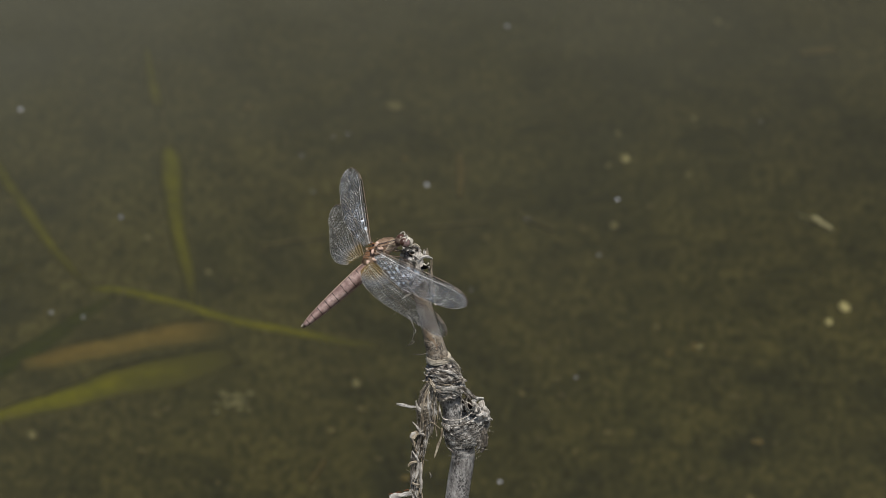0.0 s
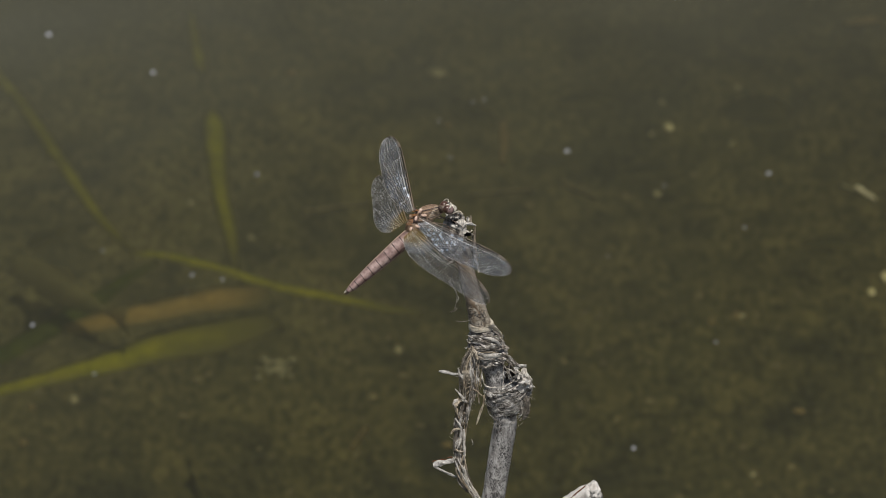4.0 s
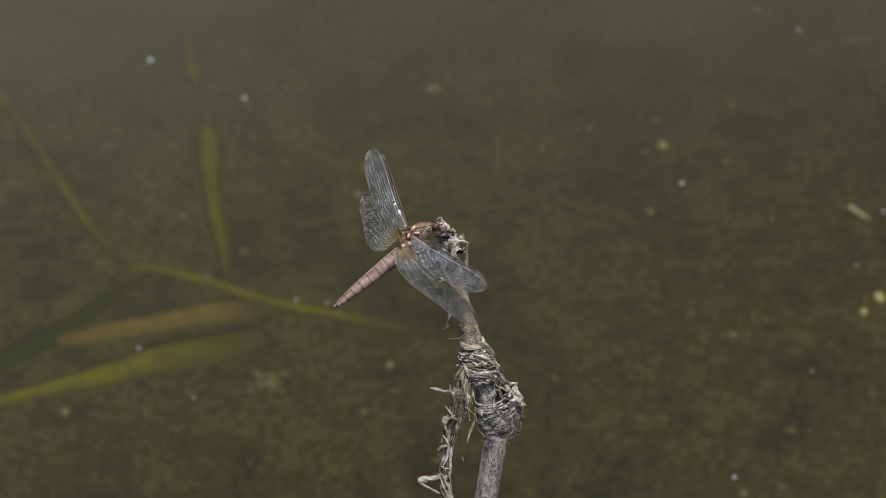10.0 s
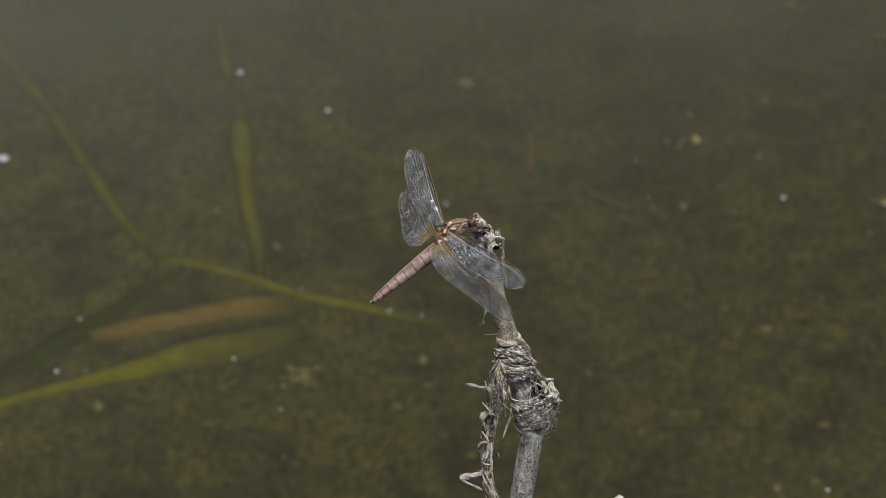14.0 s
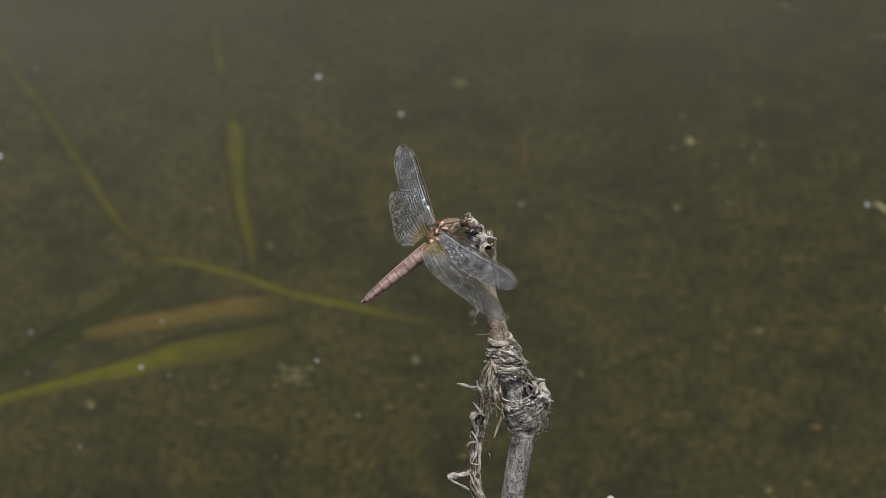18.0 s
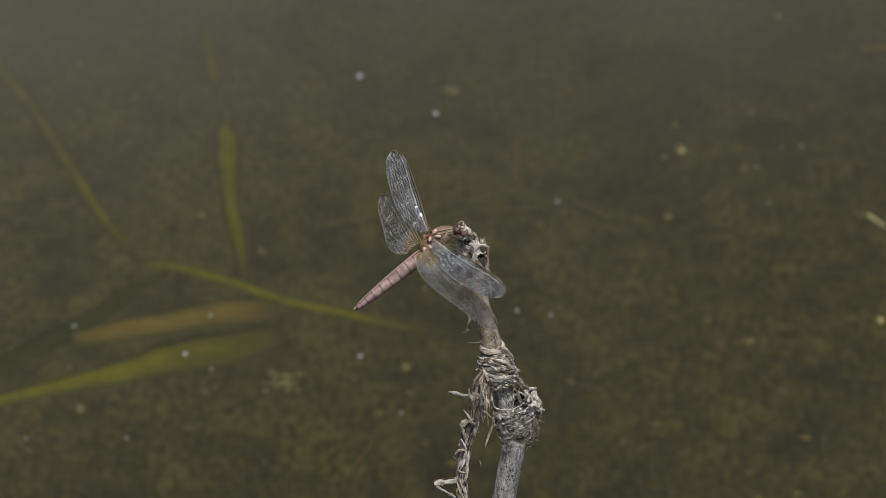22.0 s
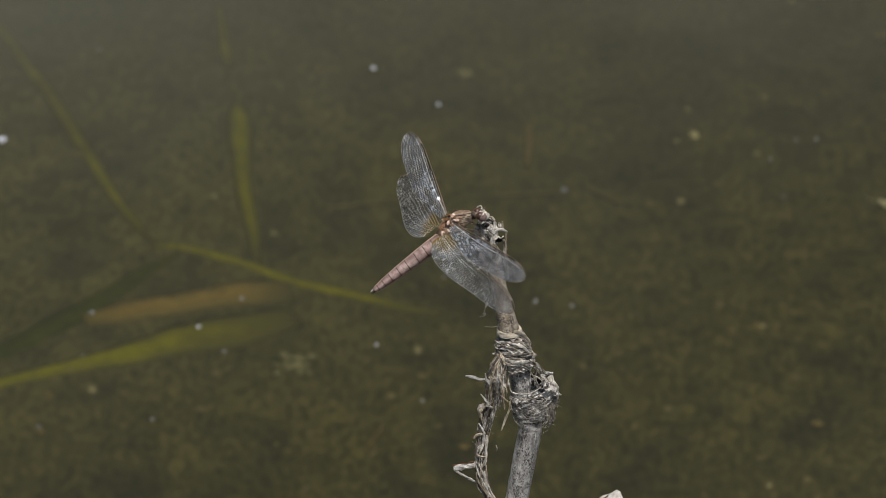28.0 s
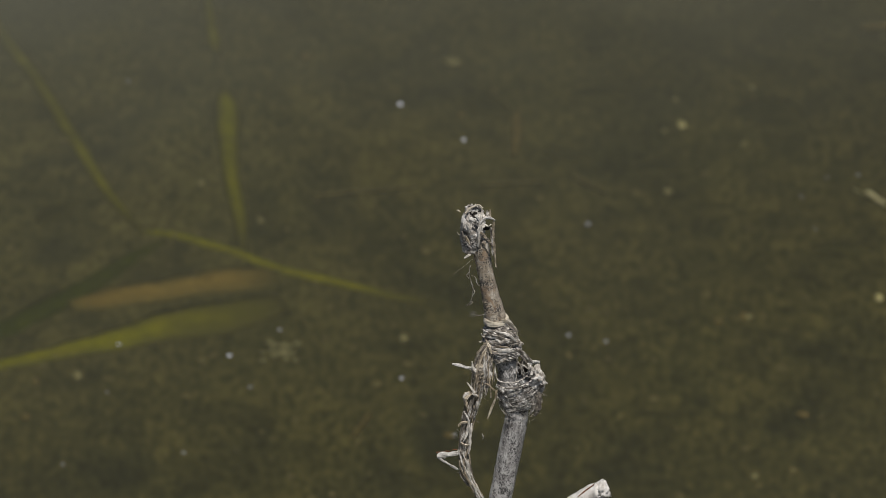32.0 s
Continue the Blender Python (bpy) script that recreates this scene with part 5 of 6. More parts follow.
        p0 = Vector(((x + r3.choice((-1, 1)) * girth[i] * r3.uniform(0.7, 1.0)) * MM, r3.uniform(-4.8, -3.2) * MM, (z - 1.5 + r3.uniform(-2.5, 2.5)) * MM)) - pivot
        d = Vector((r3.uniform(-1, 1), r3.uniform(-0.6, 0.2), r3.uniform(-1, 0.7))).normalized() * r3.uniform(0.7, 2.0) * MM
        bend = Vector((r3.uniform(-1, 1), r3.uniform(-1, 1), r3.uniform(-1, 1))) * 0.4 * d.length
        tube(bm, [p0 + d * f + bend * f * f for f in (0, 0.33, 0.66, 1)], [0.08 * MM, 0.075 * MM, 0.06 * MM, 0.03 * MM], 4)
    own("leaf_fray", bm, HUSK, leaf, "short ragged fibre ends")
    return leaf


HANGING_LEAF = reed_stalk()


# ---- dragonfly: built with its head along x, its left along y, its back along z ----
def wing(name, length, material, hind, left, body, place):
    """A clear wing: pleated membrane, main veins that fan out from the root and a net of small cells between them. Its root is its origin, the span runs along x."""
    nx, ny = 64, (24 if hind else 20)
    rw = random.Random(len(name) + (5 if hind else 0))
    flip = -1 if left else 1
    widest = 10.1 if hind else 7.9

    def chord(s):
        if hind:
            w = widest * float(np.interp(s, (0, 0.05, 0.10, 0.16, 0.23, 0.31, 0.40, 0.50, 0.62, 0.75, 1.0), (0.56, 0.76, 0.88, 0.96, 1.0, 1.02, 0.99, 0.93, 0.85, 0.79, 0.72)))
        else:
            w = widest * (0.28 + 0.72 * math.sin(min(1.0, s / 0.46) * math.pi / 2)) * (1 - 0.08 * max(0, s - 0.6) / 0.4)
        if s > 0.75:
            w *= max(0.0, 1 - ((s - 0.75) / 0.2502) ** 2) ** 0.5
        return max(w, 0.1)

    def lead(s):
        return 0.5 + 0.5 * math.sin(min(1, s / 0.5) * math.pi / 2) - 0.25 * math.cos(s * 3) - 0.42 * widest * (1 - max(0.0, 1 - (max(0, s - 0.75) / 0.2502) ** 2) ** 0.5)

    def skin(s, f):
        x = s * length - (0.5 * f * (1 - s) * (0 if hind else 1.0))
        y = lead(s) - f * chord(s) + (3.0 if hind else 2.5) * s
        z = 0.05 * math.sin(f * (11 if hind else 9) * math.pi) * (1 - 0.7 * f) * min(1, 4 * (1 - s)) + 0.35 * math.sin(s * 2.6) - 0.3 * f * f
        return Vector((x * MM, y * flip * MM, z * MM))

    spans = [1 - (1 - i / nx) ** 1.8 for i in range(nx + 1)]
    bm = bmesh.new()
    vs = [[bm.verts.new(skin(s, j / ny)) for j in range(ny + 1)] for s in spans]
    for a, b in zip(vs, vs[1:]):
        for j in range(ny):
            bm.faces.new((a[j], a[j + 1], b[j + 1], b[j]))
    ob = new(name, finish(name, bm, material, True))
    ob.parent = body
    ob.matrix_basis = Matrix.Translation([v * MM for v in place])
    ob.visible_shadow = False
    # cells in rows that bend away from the leading edge; the net is the dual of a triangle net over their middles
    seeds = []
    x, odd = 0.5, 0
    while x < length - 0.3:
        s = x / length
        c = chord(s)
        step = (0.58 + 0.34 * (1 - s)) * (0.90 if hind else 1.0)
        for y in (0.035 * widest, 0.115 * widest):
            if y < 0.7 * c and odd:
                seeds.append((min(1, s + rw.uniform(-0.05, 0.05) / length), y / c))
        bend = (2.6 if hind else 3.0) * s ** 1.7
        y = 0.19 * widest + (bend + (0.5 * step if odd else 0)) % step
        while y < c - 0.05:
            seeds.append((min(1, max(0, s + (rw.uniform(-0.07, 0.07) + 0.05 * (y - 2)) / length)), min(1, y / c + rw.uniform(-0.05, 0.05) * step / c)))
            y += step * (1.05 - 0.30 * y / c)
        x += (0.46 + 0.22 * (1 - s)) * (0.90 if hind else 1.0)
        odd = not odd
    flat_seeds = [Vector((s * length, lead(s) - f * chord(s))) for s, f in seeds]
    verts, edges, faces, *rest = delaunay_2d_cdt(flat_seeds, [], [], 0, 1e-7)
    between, round_seed = {}, {}
    for face in faces:
        if max((verts[face[k]] - verts[face[k - 1]]).length for k in range(3)) > 1.9:
            continue
        s, f = (sum(seeds[k][q] for k in face) / 3 for q in (0, 1))
        for k in range(3):
            between.setdefault(frozenset((face[k], face[k - 1])), []).append((s, f))
            round_seed.setdefault(face[k], []).append((s, f))
    # each cell's pane, tilted a little as the net is never quite flat
    bm = bmesh.new()
    for k, ring in round_seed.items():
        if len(ring) < 4:
            continue
        c = skin(*seeds[k])
        ring = sorted((skin(*q) for q in ring), key=lambda q: math.atan2(q.y - c.y, q.x - c.x))
        tilt = Vector((rw.gauss(0, 0.09), rw.gauss(0, 0.09), 0))
        bm.faces.new([bm.verts.new(c + (q - c) * 0.94 + Vector((0, 0, (q - c).dot(tilt) + 0.03 * MM))) for q in ring])
    panes = own("cell_panes", bm, HIND_PANE if hind else PANE, ob, "small clear panes with a bluish sheen painted on", False)
    panes.visible_shadow = False
    bm = bmesh.new()
    for pair in between.values():
        if len(pair) == 2:
            r = rw.choice((0.010, 0.018, 0.034, 0.046) if hind else (0.014, 0.022, 0.038, 0.052)) * MM
            tube(bm, [skin(*pair[0]), skin(*pair[1])], [r, r], 3, lid=False)
        else:
            s, f = pair[0]
            r = 0.030 * MM
            if f > 0.5:
                tube(bm, [skin(s, f), skin(s, 1.0)], [r, r], 3, lid=False)
    # the right hindwing glints less, so its net gets the duller colour
    own("vein_net", bm, HIND_VEIN if hind and not left else VEIN, ob, "fine grey-brown net of veins")
    # main veins: (place across at the root, at the end, where along the span it ends, thickness)
    for f0, f1, end, r in ((0.10, 0.085, 0.97, 0.085), (0.20, 0.15, 0.985, 0.10), (0.28, 0.42, 0.96, 0.045), (0.34, 0.62, 0.93, 0.04), (0.42, 0.96, 0.80, 0.06), (0.52, 0.98, 0.56, 0.045), (0.66, 0.98, 0.36, 0.04)):
        line = []
        for i in range(26):
            k = i / 25
            line.append(skin(end * k, f0 + (f1 - f0) * k ** 1.6 + 0.012 * math.sin(k * 9 + f0 * 20)))
        bm = bmesh.new()
        tube(bm, line, [r * MM * (1.15 - 0.65 * i / 25) for i in range(26)], 5)
        own("main_vein", bm, PALE_VEIN if r > 0.09 and not hind else (HIND_VEIN if hind and r < 0.058 else VEIN if r < 0.058 else EDGE_VEIN), ob)
    bm = bmesh.new()
    tube(bm, [skin(s, 0) for s in spans], [0.15 * MM * (1.1 - 0.5 * s) for s in spans], 6)
    own("leading_vein", bm, EDGE_VEIN, ob)
    bm = bmesh.new()
    tube(bm, [skin(s, 1) for s in spans], [0.045 * MM] * (nx + 1), 4)
    own("trailing_vein", bm, HIND_VEIN if hind else VEIN, ob)
    bm = bmesh.new()
    strip(bm, [skin(0.82 + 0.02 * k, 0.05) for k in range(5)], [0.6 * MM] * 5, 0.12 * MM, face=(0, 0, 1))
    own("wing_spot", bm, STIGMA, ob)
    return ob


def facet(verts, planes):
    """Flattens a body against planes (direction, millimetres from the origin), for sharp-edged plates."""
    for n, d in planes:
        n = Vector(n).normalized()
        for v in verts:
            over = v.co.dot(n) - d * MM
            if over > 0:
                v.co -= n * over * 0.9


def dragonfly():
    body = new("dragonfly")
    body.matrix_basis = PERCH
    tagged(body, "brown dragonfly with pinkish abdomen and clear wings on a stalk", "dragonfly")
    # abdomen, ten segments
    girth = (1.9, 2.55, 2.65, 2.6, 2.45, 2.3, 2.1, 1.85, 1.55, 1.22, 0.85)
    cuts = (0, 1.6, 4.0, 7.2, 10.8, 14.4, 17.8, 21.0, 23.8, 26.0, 27.5)
    for k in range(10):
        bm = bmesh.new()
        path, radii = [], []
        for i in range(7):
            f = i / 6
            x = -(1.0 + cuts[k] + (cuts[k + 1] - cuts[k]) * (0.02 + 0.96 * f))
            path.append(Vector((x * MM, (-1.60 - 1.25 * (-x / 30)) * MM, (0.2 - 0.3 * math.sin(-x / 30 * math.pi)) * MM)))
            radii.append((girth[k] + (girth[k + 1] - girth[k]) * f) * MM * (0.995 if i in (0, 6) else 1.0))
        rings = tube(bm, path, radii, 20, 0.82, lid=k in (0, 9))
        for ring in rings:
            top = max(ring, key=lambda v: v.co.z)
            top.co.z += 0.12 * MM
        own("abdomen_segment", bm, ABDOMEN, body, "pinkish brown segment")
        bm = bmesh.new()
        e = path[-1]
        tube(bm, [e + Vector((0.14 * MM, 0, 0)), e + Vector((-0.18 * MM, 0, 0))], [radii[-2] * 1.008, radii[-2] * 1.0], 20, 0.84)
        own("segment_seam", bm, SEAM, body)
    for name, turn, r_line, m in (("back_line", 33, 0.09, SEAM), ("side_stripe", 58, 0.24, SCLERITE), ("side_line", -64, 0.30, SEAM)):
        bm = bmesh.new()
        path = []
        for i in range(24):
            x = 1.6 + 26.2 * i / 23
            g = float(np.interp(x - 1.0, cuts, girth))
            path.append(Vector((-x * MM, (-1.60 - 1.25 * x / 30 + math.sin(radians(turn)) * g * 0.985) * MM, (0.2 - 0.3 * math.sin(x / 30 * math.pi) + math.cos(radians(turn)) * g * 0.82 * 0.985) * MM)))
        tube(bm, path, [r_line * MM * (1.1 - 0.6 * i / 23) for i in range(24)], 6, 0.6 if r_line > 0.2 else 1.0)
        own(name, bm, m, body, "thin dark line along the abdomen" if m is SEAM else "pale tan stripe along the abdomen")
    bm = bmesh.new()
    blob(bm, (-9.0 * MM, -2.75 * MM, 1.25 * MM), (1.6 * MM, 0.75 * MM, 0.62 * MM), 0.00015, 700, 3, Matrix.Rotation(0.15, 3, "Z"))
    own("brown_patch", bm, PATCH, body, "dark brown patch on the abdomen's side")
    for s in (-1, 1):
        bm = bmesh.new()
        tube(bm, [Vector((-28.0 * MM, (-2.80 + 0.28 * s) * MM, 0.2 * MM)), Vector((-28.9 * MM, (-2.82 + 0.40 * s) * MM, 0.3 * MM)), Vector((-29.8 * MM, (-2.85 + 0.30 * s) * MM, 0.3 * MM))], [0.32 * MM, 0.28 * MM, 0.08 * MM], 6)
        own("tail_appendage", bm, FACE if s > 0 else SEAM, body)
    # thorax
    bm = bmesh.new()
    lean = Matrix.Rotation(radians(-2), 3, "Z")
    facet(blob(bm, (4.9 * MM, 0.1 * MM, -1.3 * MM), (5.8 * MM, 2.9 * MM, 3.8 * MM), 0.0004, 420, 5, lean), (((0, 0.7, 0.7), 2.0), ((0, -0.7, 0.7), 1.9), ((0, 0.1, 1), 2.1), ((0.5, 0.6, 0.6), 4.3), ((0.5, -0.6, 0.6), 4.2)))
    own("thorax", bm, THORAX, body, "tan-brown hairy thorax")
    bm = bmesh.new()
    facet(blob(bm, (8.2 * MM, -1.0 * MM, -0.5 * MM), (3.6 * MM, 2.1 * MM, 2.2 * MM), 0.00025, 420, 5, Matrix.Rotation(radians(-16), 3, "Z")), (((0, 0, 1), 1.05), ((0.1, 0.75, 0.66), 0.55), ((0.1, -0.75, 0.66), 1.75), ((0.95, -0.2, 0.2), 10.6)))
    own("thorax_shield", bm, SHIELD, body, "smooth tan front of the thorax")
    bm = bmesh.new()
    tube(bm, [Vector((x * MM, (0.5 - 0.40 * (x - 6)) * MM, z * MM)) for x, z in ((5.8, 1.7), (7.2, 1.3), (8.8, 1.2), (10.6, 0.9))], [0.14 * MM] * 4, 5)
    own("thorax_keel", bm, SEAM, body)
    for pts in (((5.6, 1.9, 0.9), (7.4, 1.0, 0.6), (9.2, 0.2, 0.4), (10.8, -0.6, 0.0)), ((5.8, -1.2, 1.2), (7.6, -1.9, 0.7), (9.4, -2.5, 0.2), (10.6, -2.8, -0.3)), ((10.4, -0.4, 0.5), (10.7, -1.2, 0.7), (10.7, -2.2, 0.5))):
        bm = bmesh.new()
        tube(bm, [Vector(p) * MM for p in spline(pts, 10)], [0.13 * MM] * 10, 5)
        own("thorax_seam", bm, SEAM, body)
    r5 = random.Random(4)
    # pale plates in a row between the wings, dark ridges on either side of them
    for k, (x, y, z, a, b, turn) in enumerate(((-0.2, -0.3, 2.2, 0.9, 0.75, 0.3), (0.9, 0.3, 2.6, 0.75, 0.5, 0.6), (1.9, 0.9, 2.85, 0.8, 0.55, 0.4), (3.0, 1.3, 3.0, 0.7, 0.5, 0.7), (4.0, 1.7, 3.0, 0.85, 0.5, 0.4), (5.2, 2.1, 2.8, 0.8, 0.55, 0.2),
                                                (2.0, 2.6, 2.2, 0.7, 0.35, 1.6), (4.4, 3.3, 1.9, 0.8, 0.4, 1.4), (1.6, -0.9, 2.7, 0.8, 0.35, -1.0), (3.6, -0.2, 2.9, 0.9, 0.35, -0.9), (5.2, 0.4, 2.8, 0.7, 0.35, -0.8))):
        bm = bmesh.new()
        blob(bm, (x * MM, y * MM, z * MM), (a * 1.15 * MM, b * r5.uniform(0.6, 1.2) * MM, 0.32 * MM), 0.0006, 900, 3, Matrix.Rotation(turn, 3, "Z"))
        own("wing_joint", bm, (SCLERITE, THORAX, SEAM, SCLERITE, THORAX)[k % 5], body)
    for k in range(24):
        bm = bmesh.new()
        f, s = (k // 2) / 11, 1 if k % 2 else -1
        x, y = 0.2 + 5.2 * f, 0.0 + 2.3 * f
        x, y = x + r5.uniform(-0.5, 0.5), y + r5.uniform(-0.3, 0.3)
        dx, dy = -0.40 * s + r5.uniform(-0.45, 0.45), 0.92 * s * r5.uniform(0.6, 1.1)
        tube(bm, [Vector(((x + dx * q - 0.25 * q * q) * MM, (y + dy * q) * MM, (2.95 - 0.16 * q * q) * MM)) for q in (0.4, 0.9, 1.5, 2.1)], [0.12 * MM, r5.uniform(0.12, 0.24) * MM, 0.14 * MM, 0.04 * MM], 5)
        own("joint_ridge", bm, (SEAM, AMBER, THORAX, AMBER)[k % 4], body)
    bm = bmesh.new()
    for k in range(70):
        a, b = r5.uniform(-1.2, 1.2), r5.uniform(0, 6.28)
        d = Vector((math.sin(a), math.cos(a) * math.cos(b), abs(math.cos(a) * math.sin(b))))
        p = Vector((4.4 * MM, 0.5 * MM, -1.2 * MM)) + lean @ Vector((d.x * 5.2 * MM, d.y * 3.3 * MM, d.z * 3.8 * MM))
        tube(bm, [p, p + d * r5.uniform(0.2, 0.5) * MM], [0.03 * MM, 0.012 * MM], 3, lid=False)
    tagged(own("thorax_hair", bm, SCLERITE, body), kind="stuff")
    bm = bmesh.new()
    tube(bm, [Vector((3.0, 0.5, 0.0)) * MM, Vector((0.8, -0.2, 0.5)) * MM, Vector((-1.4, -0.95, 0.3)) * MM], [2.4 * MM, 2.3 * MM, 2.0 * MM], 16, rough=0.0003, grain=600)
    own("waist", bm, THORAX, body, "brown waist between thorax and abdomen")
    bm = bmesh.new()
    tube(bm, [Vector((10.4, -1.2, -0.9)) * MM, Vector((11.6, -1.8, -0.7)) * MM, Vector((12.8, -2.5, -0.5)) * MM], [1.5 * MM, 1.1 * MM, 1.2 * MM], 10, rough=0.0003, grain=700)
    own("neck", bm, LEG, body, "dark narrow neck")
    # head, a part that turns
    head = own("head", head_core(), FACE, body, "head with large red-brown and grey eyes")
    head.matrix_basis = pose(*[v * MM for v in HEAD_AT])
    for s in (-1, 1):
        bm = bmesh.new()
        blob(bm, (-0.1 * MM, 1.5 * s * MM, 0.25 * MM), [v * MM * (1.0 if s > 0 else 0.88) for v in (1.48, 1.4, 1.52)], levels=4)
        own("eye", bm, EYE_TOP, head, "glossy dark red-brown upper eye")
        bm = bmesh.new()
        blob(bm, (0.42 * MM, 1.62 * s * MM, -0.2 * MM), (1.52 * MM, 1.42 * MM, 1.52 * MM), levels=4)
        own("lower_eye", bm, EYE_LOW, head, "glossy grey-brown lower eye")
        # pale ring built in as the bright highlight along the eye's rim
        bm = bmesh.new()
        tube(bm, [Vector((0.30 + 1.55 * math.cos(a) * 0.9, 1.35 * s + 1.72 * math.sin(a) * s, 0.9 + 0.9 * math.cos(a))) * MM for a in np.linspace(-0.9, 1.5, 9)], [0.24 * MM] * 9, 5, 0.7)
        own("eye_highlight", bm, FACE, head, "pale band painted as the highlight round the eye")
        bm = bmesh.new()
        tube(bm, [Vector((1.6 * MM, 0.5 * s * MM, 0.9 * MM)), Vector((2.3 * MM, 0.8 * s * MM, 1.3 * MM)), Vector((3.0 * MM, 1.0 * s * MM, 1.5 * MM))], [0.12 * MM, 0.07 * MM, 0.03 * MM], 5)
        own("antenna", bm, LEG, head)
    # legs reach the split cup and the strips at the tip
    for k, (x, y, foot) in enumerate(((8.8, -0.8, (14.0, -7.5, -2.5)), (9.0, 0.6, (15.0, -5.5, -3.0)), (6.8, -1.6, (12.5, -10.5, -3.5)), (6.8, 0.6, (13.0, -6.5, -5.5)), (4.8, -1.8, (10.0, -11.5, -4.5)), (4.8, 0.8, (11.0, -8.0, -6.5)))):
        a, c = Vector((x, y, -2.6)), Vector(foot)
        b = (a + c) / 2 + Vector((1.2, 0.8, 1.6 if k < 4 else 1.0))
        bm = bmesh.new()
        tube(bm, [p * MM for p in (a, (a + b) / 2, b)], [0.26 * MM, 0.24 * MM, 0.18 * MM], 6)
        leg = own("leg", bm, LEG, body, "thin dark bristly leg")
        bm = bmesh.new()
        tube(bm, [p * MM for p in (b, (b + c) / 2 + Vector((0.1, 0.1, 0)), c)], [0.18 * MM, 0.13 * MM, 0.08 * MM], 6)
        own("shin", bm, LEG, leg)
    wings = {}
    for key, name, hind, left in (("LF", "left_forewing", False, True), ("RF", "right_forewing", False, False), ("LH", "left_hindwing", True, True), ("RH", "right_hindwing", True, False)):
        wings[key] = wing(name, (32.4 if left else 33.4) if hind else 33.3, HIND_WING if hind else FORE_WING, hind, left, body, ROOTS[key])
        tagged(wings[key], "clear netted wing with an amber root" if hind else "clear netted wing with a bluish sheen")
    return body, head, wings


def head_core():
    bm = bmesh.new()
    blob(bm, (0.9 * MM, 0, -0.6 * MM), (1.9 * MM, 1.9 * MM, 1.7 * MM), 0.00025, 600, 3)
    blob(bm, (1.9 * MM, 0, -1.2 * MM), (1.3 * MM, 1.4 * MM, 1.2 * MM), 0.0002, 600, 3)
    return bm


PERCH = pose(-0.02137, -0.00800, 0.44259, 54.45, -30.87, 20.09)
HEAD_AT = (12.3, -2.3, -0.1)
ROOTS = {'LF': (3.9, 3.8, 2.2), 'RF': (3.9, 0.5, 2.6), 'LH': (-0.1, 2.4, 1.8), 'RH': (0.5, -0.6, 2.2)}
DRAGONFLY, HEAD, WINGS = dragonfly()


# ---- fish: head along x ----
def fish(skin, size, label):
    M = MM * size
    root = new("fish")
    tagged(root, label, "fish", group="fish in the pond")
    bm = bmesh.new()
    n = 22
    path = [Vector(((34 - 72 * i / (n - 1)) * M, 0, 0)) for i in range(n)]
    radii = [max(0.8, 9.0 * math.sin(math.pi * min(1, 0.06 + 0.94 * (i / (n - 1)) ** 0.72)) ** 0.85 + 1.2) * M for i in range(n)]
    tube(bm, path, radii, 16, 0.62)
    own("fish_body", bm, skin, root, "slim olive-grey back")
    for name, pts in (("tail_fin", ((-36, 0, 0, 4), (-44, 0, 0, 13), (-52, 0, 0, 17))), ("dorsal_fin", ((6, 0, 8, 3), (-4, 0, 9, 8), (-14, 0, 8, 4)))):
        bm = bmesh.new()
        strip(bm, [Vector(p[:3]) * M for p in pts], [p[3] * M for p in pts], 0.8 * M, face=(0, 1, 0))
        own(name, bm, skin, root)
    for s in (-1, 1):
        bm = bmesh.new()
        strip(bm, [Vector((14, 5 * s, -2)) * M, Vector((8, 11 * s, -3)) * M, Vector((3, 15 * s, -4)) * M], [3 * M, 6 * M, 5 * M], 0.7 * M, face=(0, 0, 1))
        own("pectoral_fin", bm, skin, root)
    return root


SWIMMER = fish(FISH, 0.8, "small olive fish swimming under the turbid water")
# second, dark fish added to stand in for the first one's shadow
SHADOW_SWIMMER = fish(FISH_SHADOW, 0.85, "added dark fish shape in place of the fish's shadow")


# ---- bubbles drifting on the water, millimetres: the common drift second by second, and where each bubble floats at some seconds ----
DRIFT = [(0.0, 0.0), (8.5, 1.0), (16.5, 1.5), (27.0, 1.0), (39.0, 0.0), (50.0, 0.0), (58.8, -0.8), (66.8, 0.0), (73.5, -2.0), (79.2, -5.8), (85.2, -10.8), (89.8, -15.2), (94.8, -18.2), (101.5, -22.8), (110.0, -25.5), (119.0, -26.5), (128.0, -27.5), (137.0, -28.5), (145.5, -28.0), (153.0, -26.5), (159.0, -23.0), (163.5, -22.5), (166.0, -20.0), (167.0, -20.5), (168.5, -20.0), (167.5, -17.0), (167.2, -20.2), (166.8, -23.3), (166.5, -26.5), (169.5, -33.0), (175.0, -44.5), (181.0, -54.5), (183.5, -65.0)]
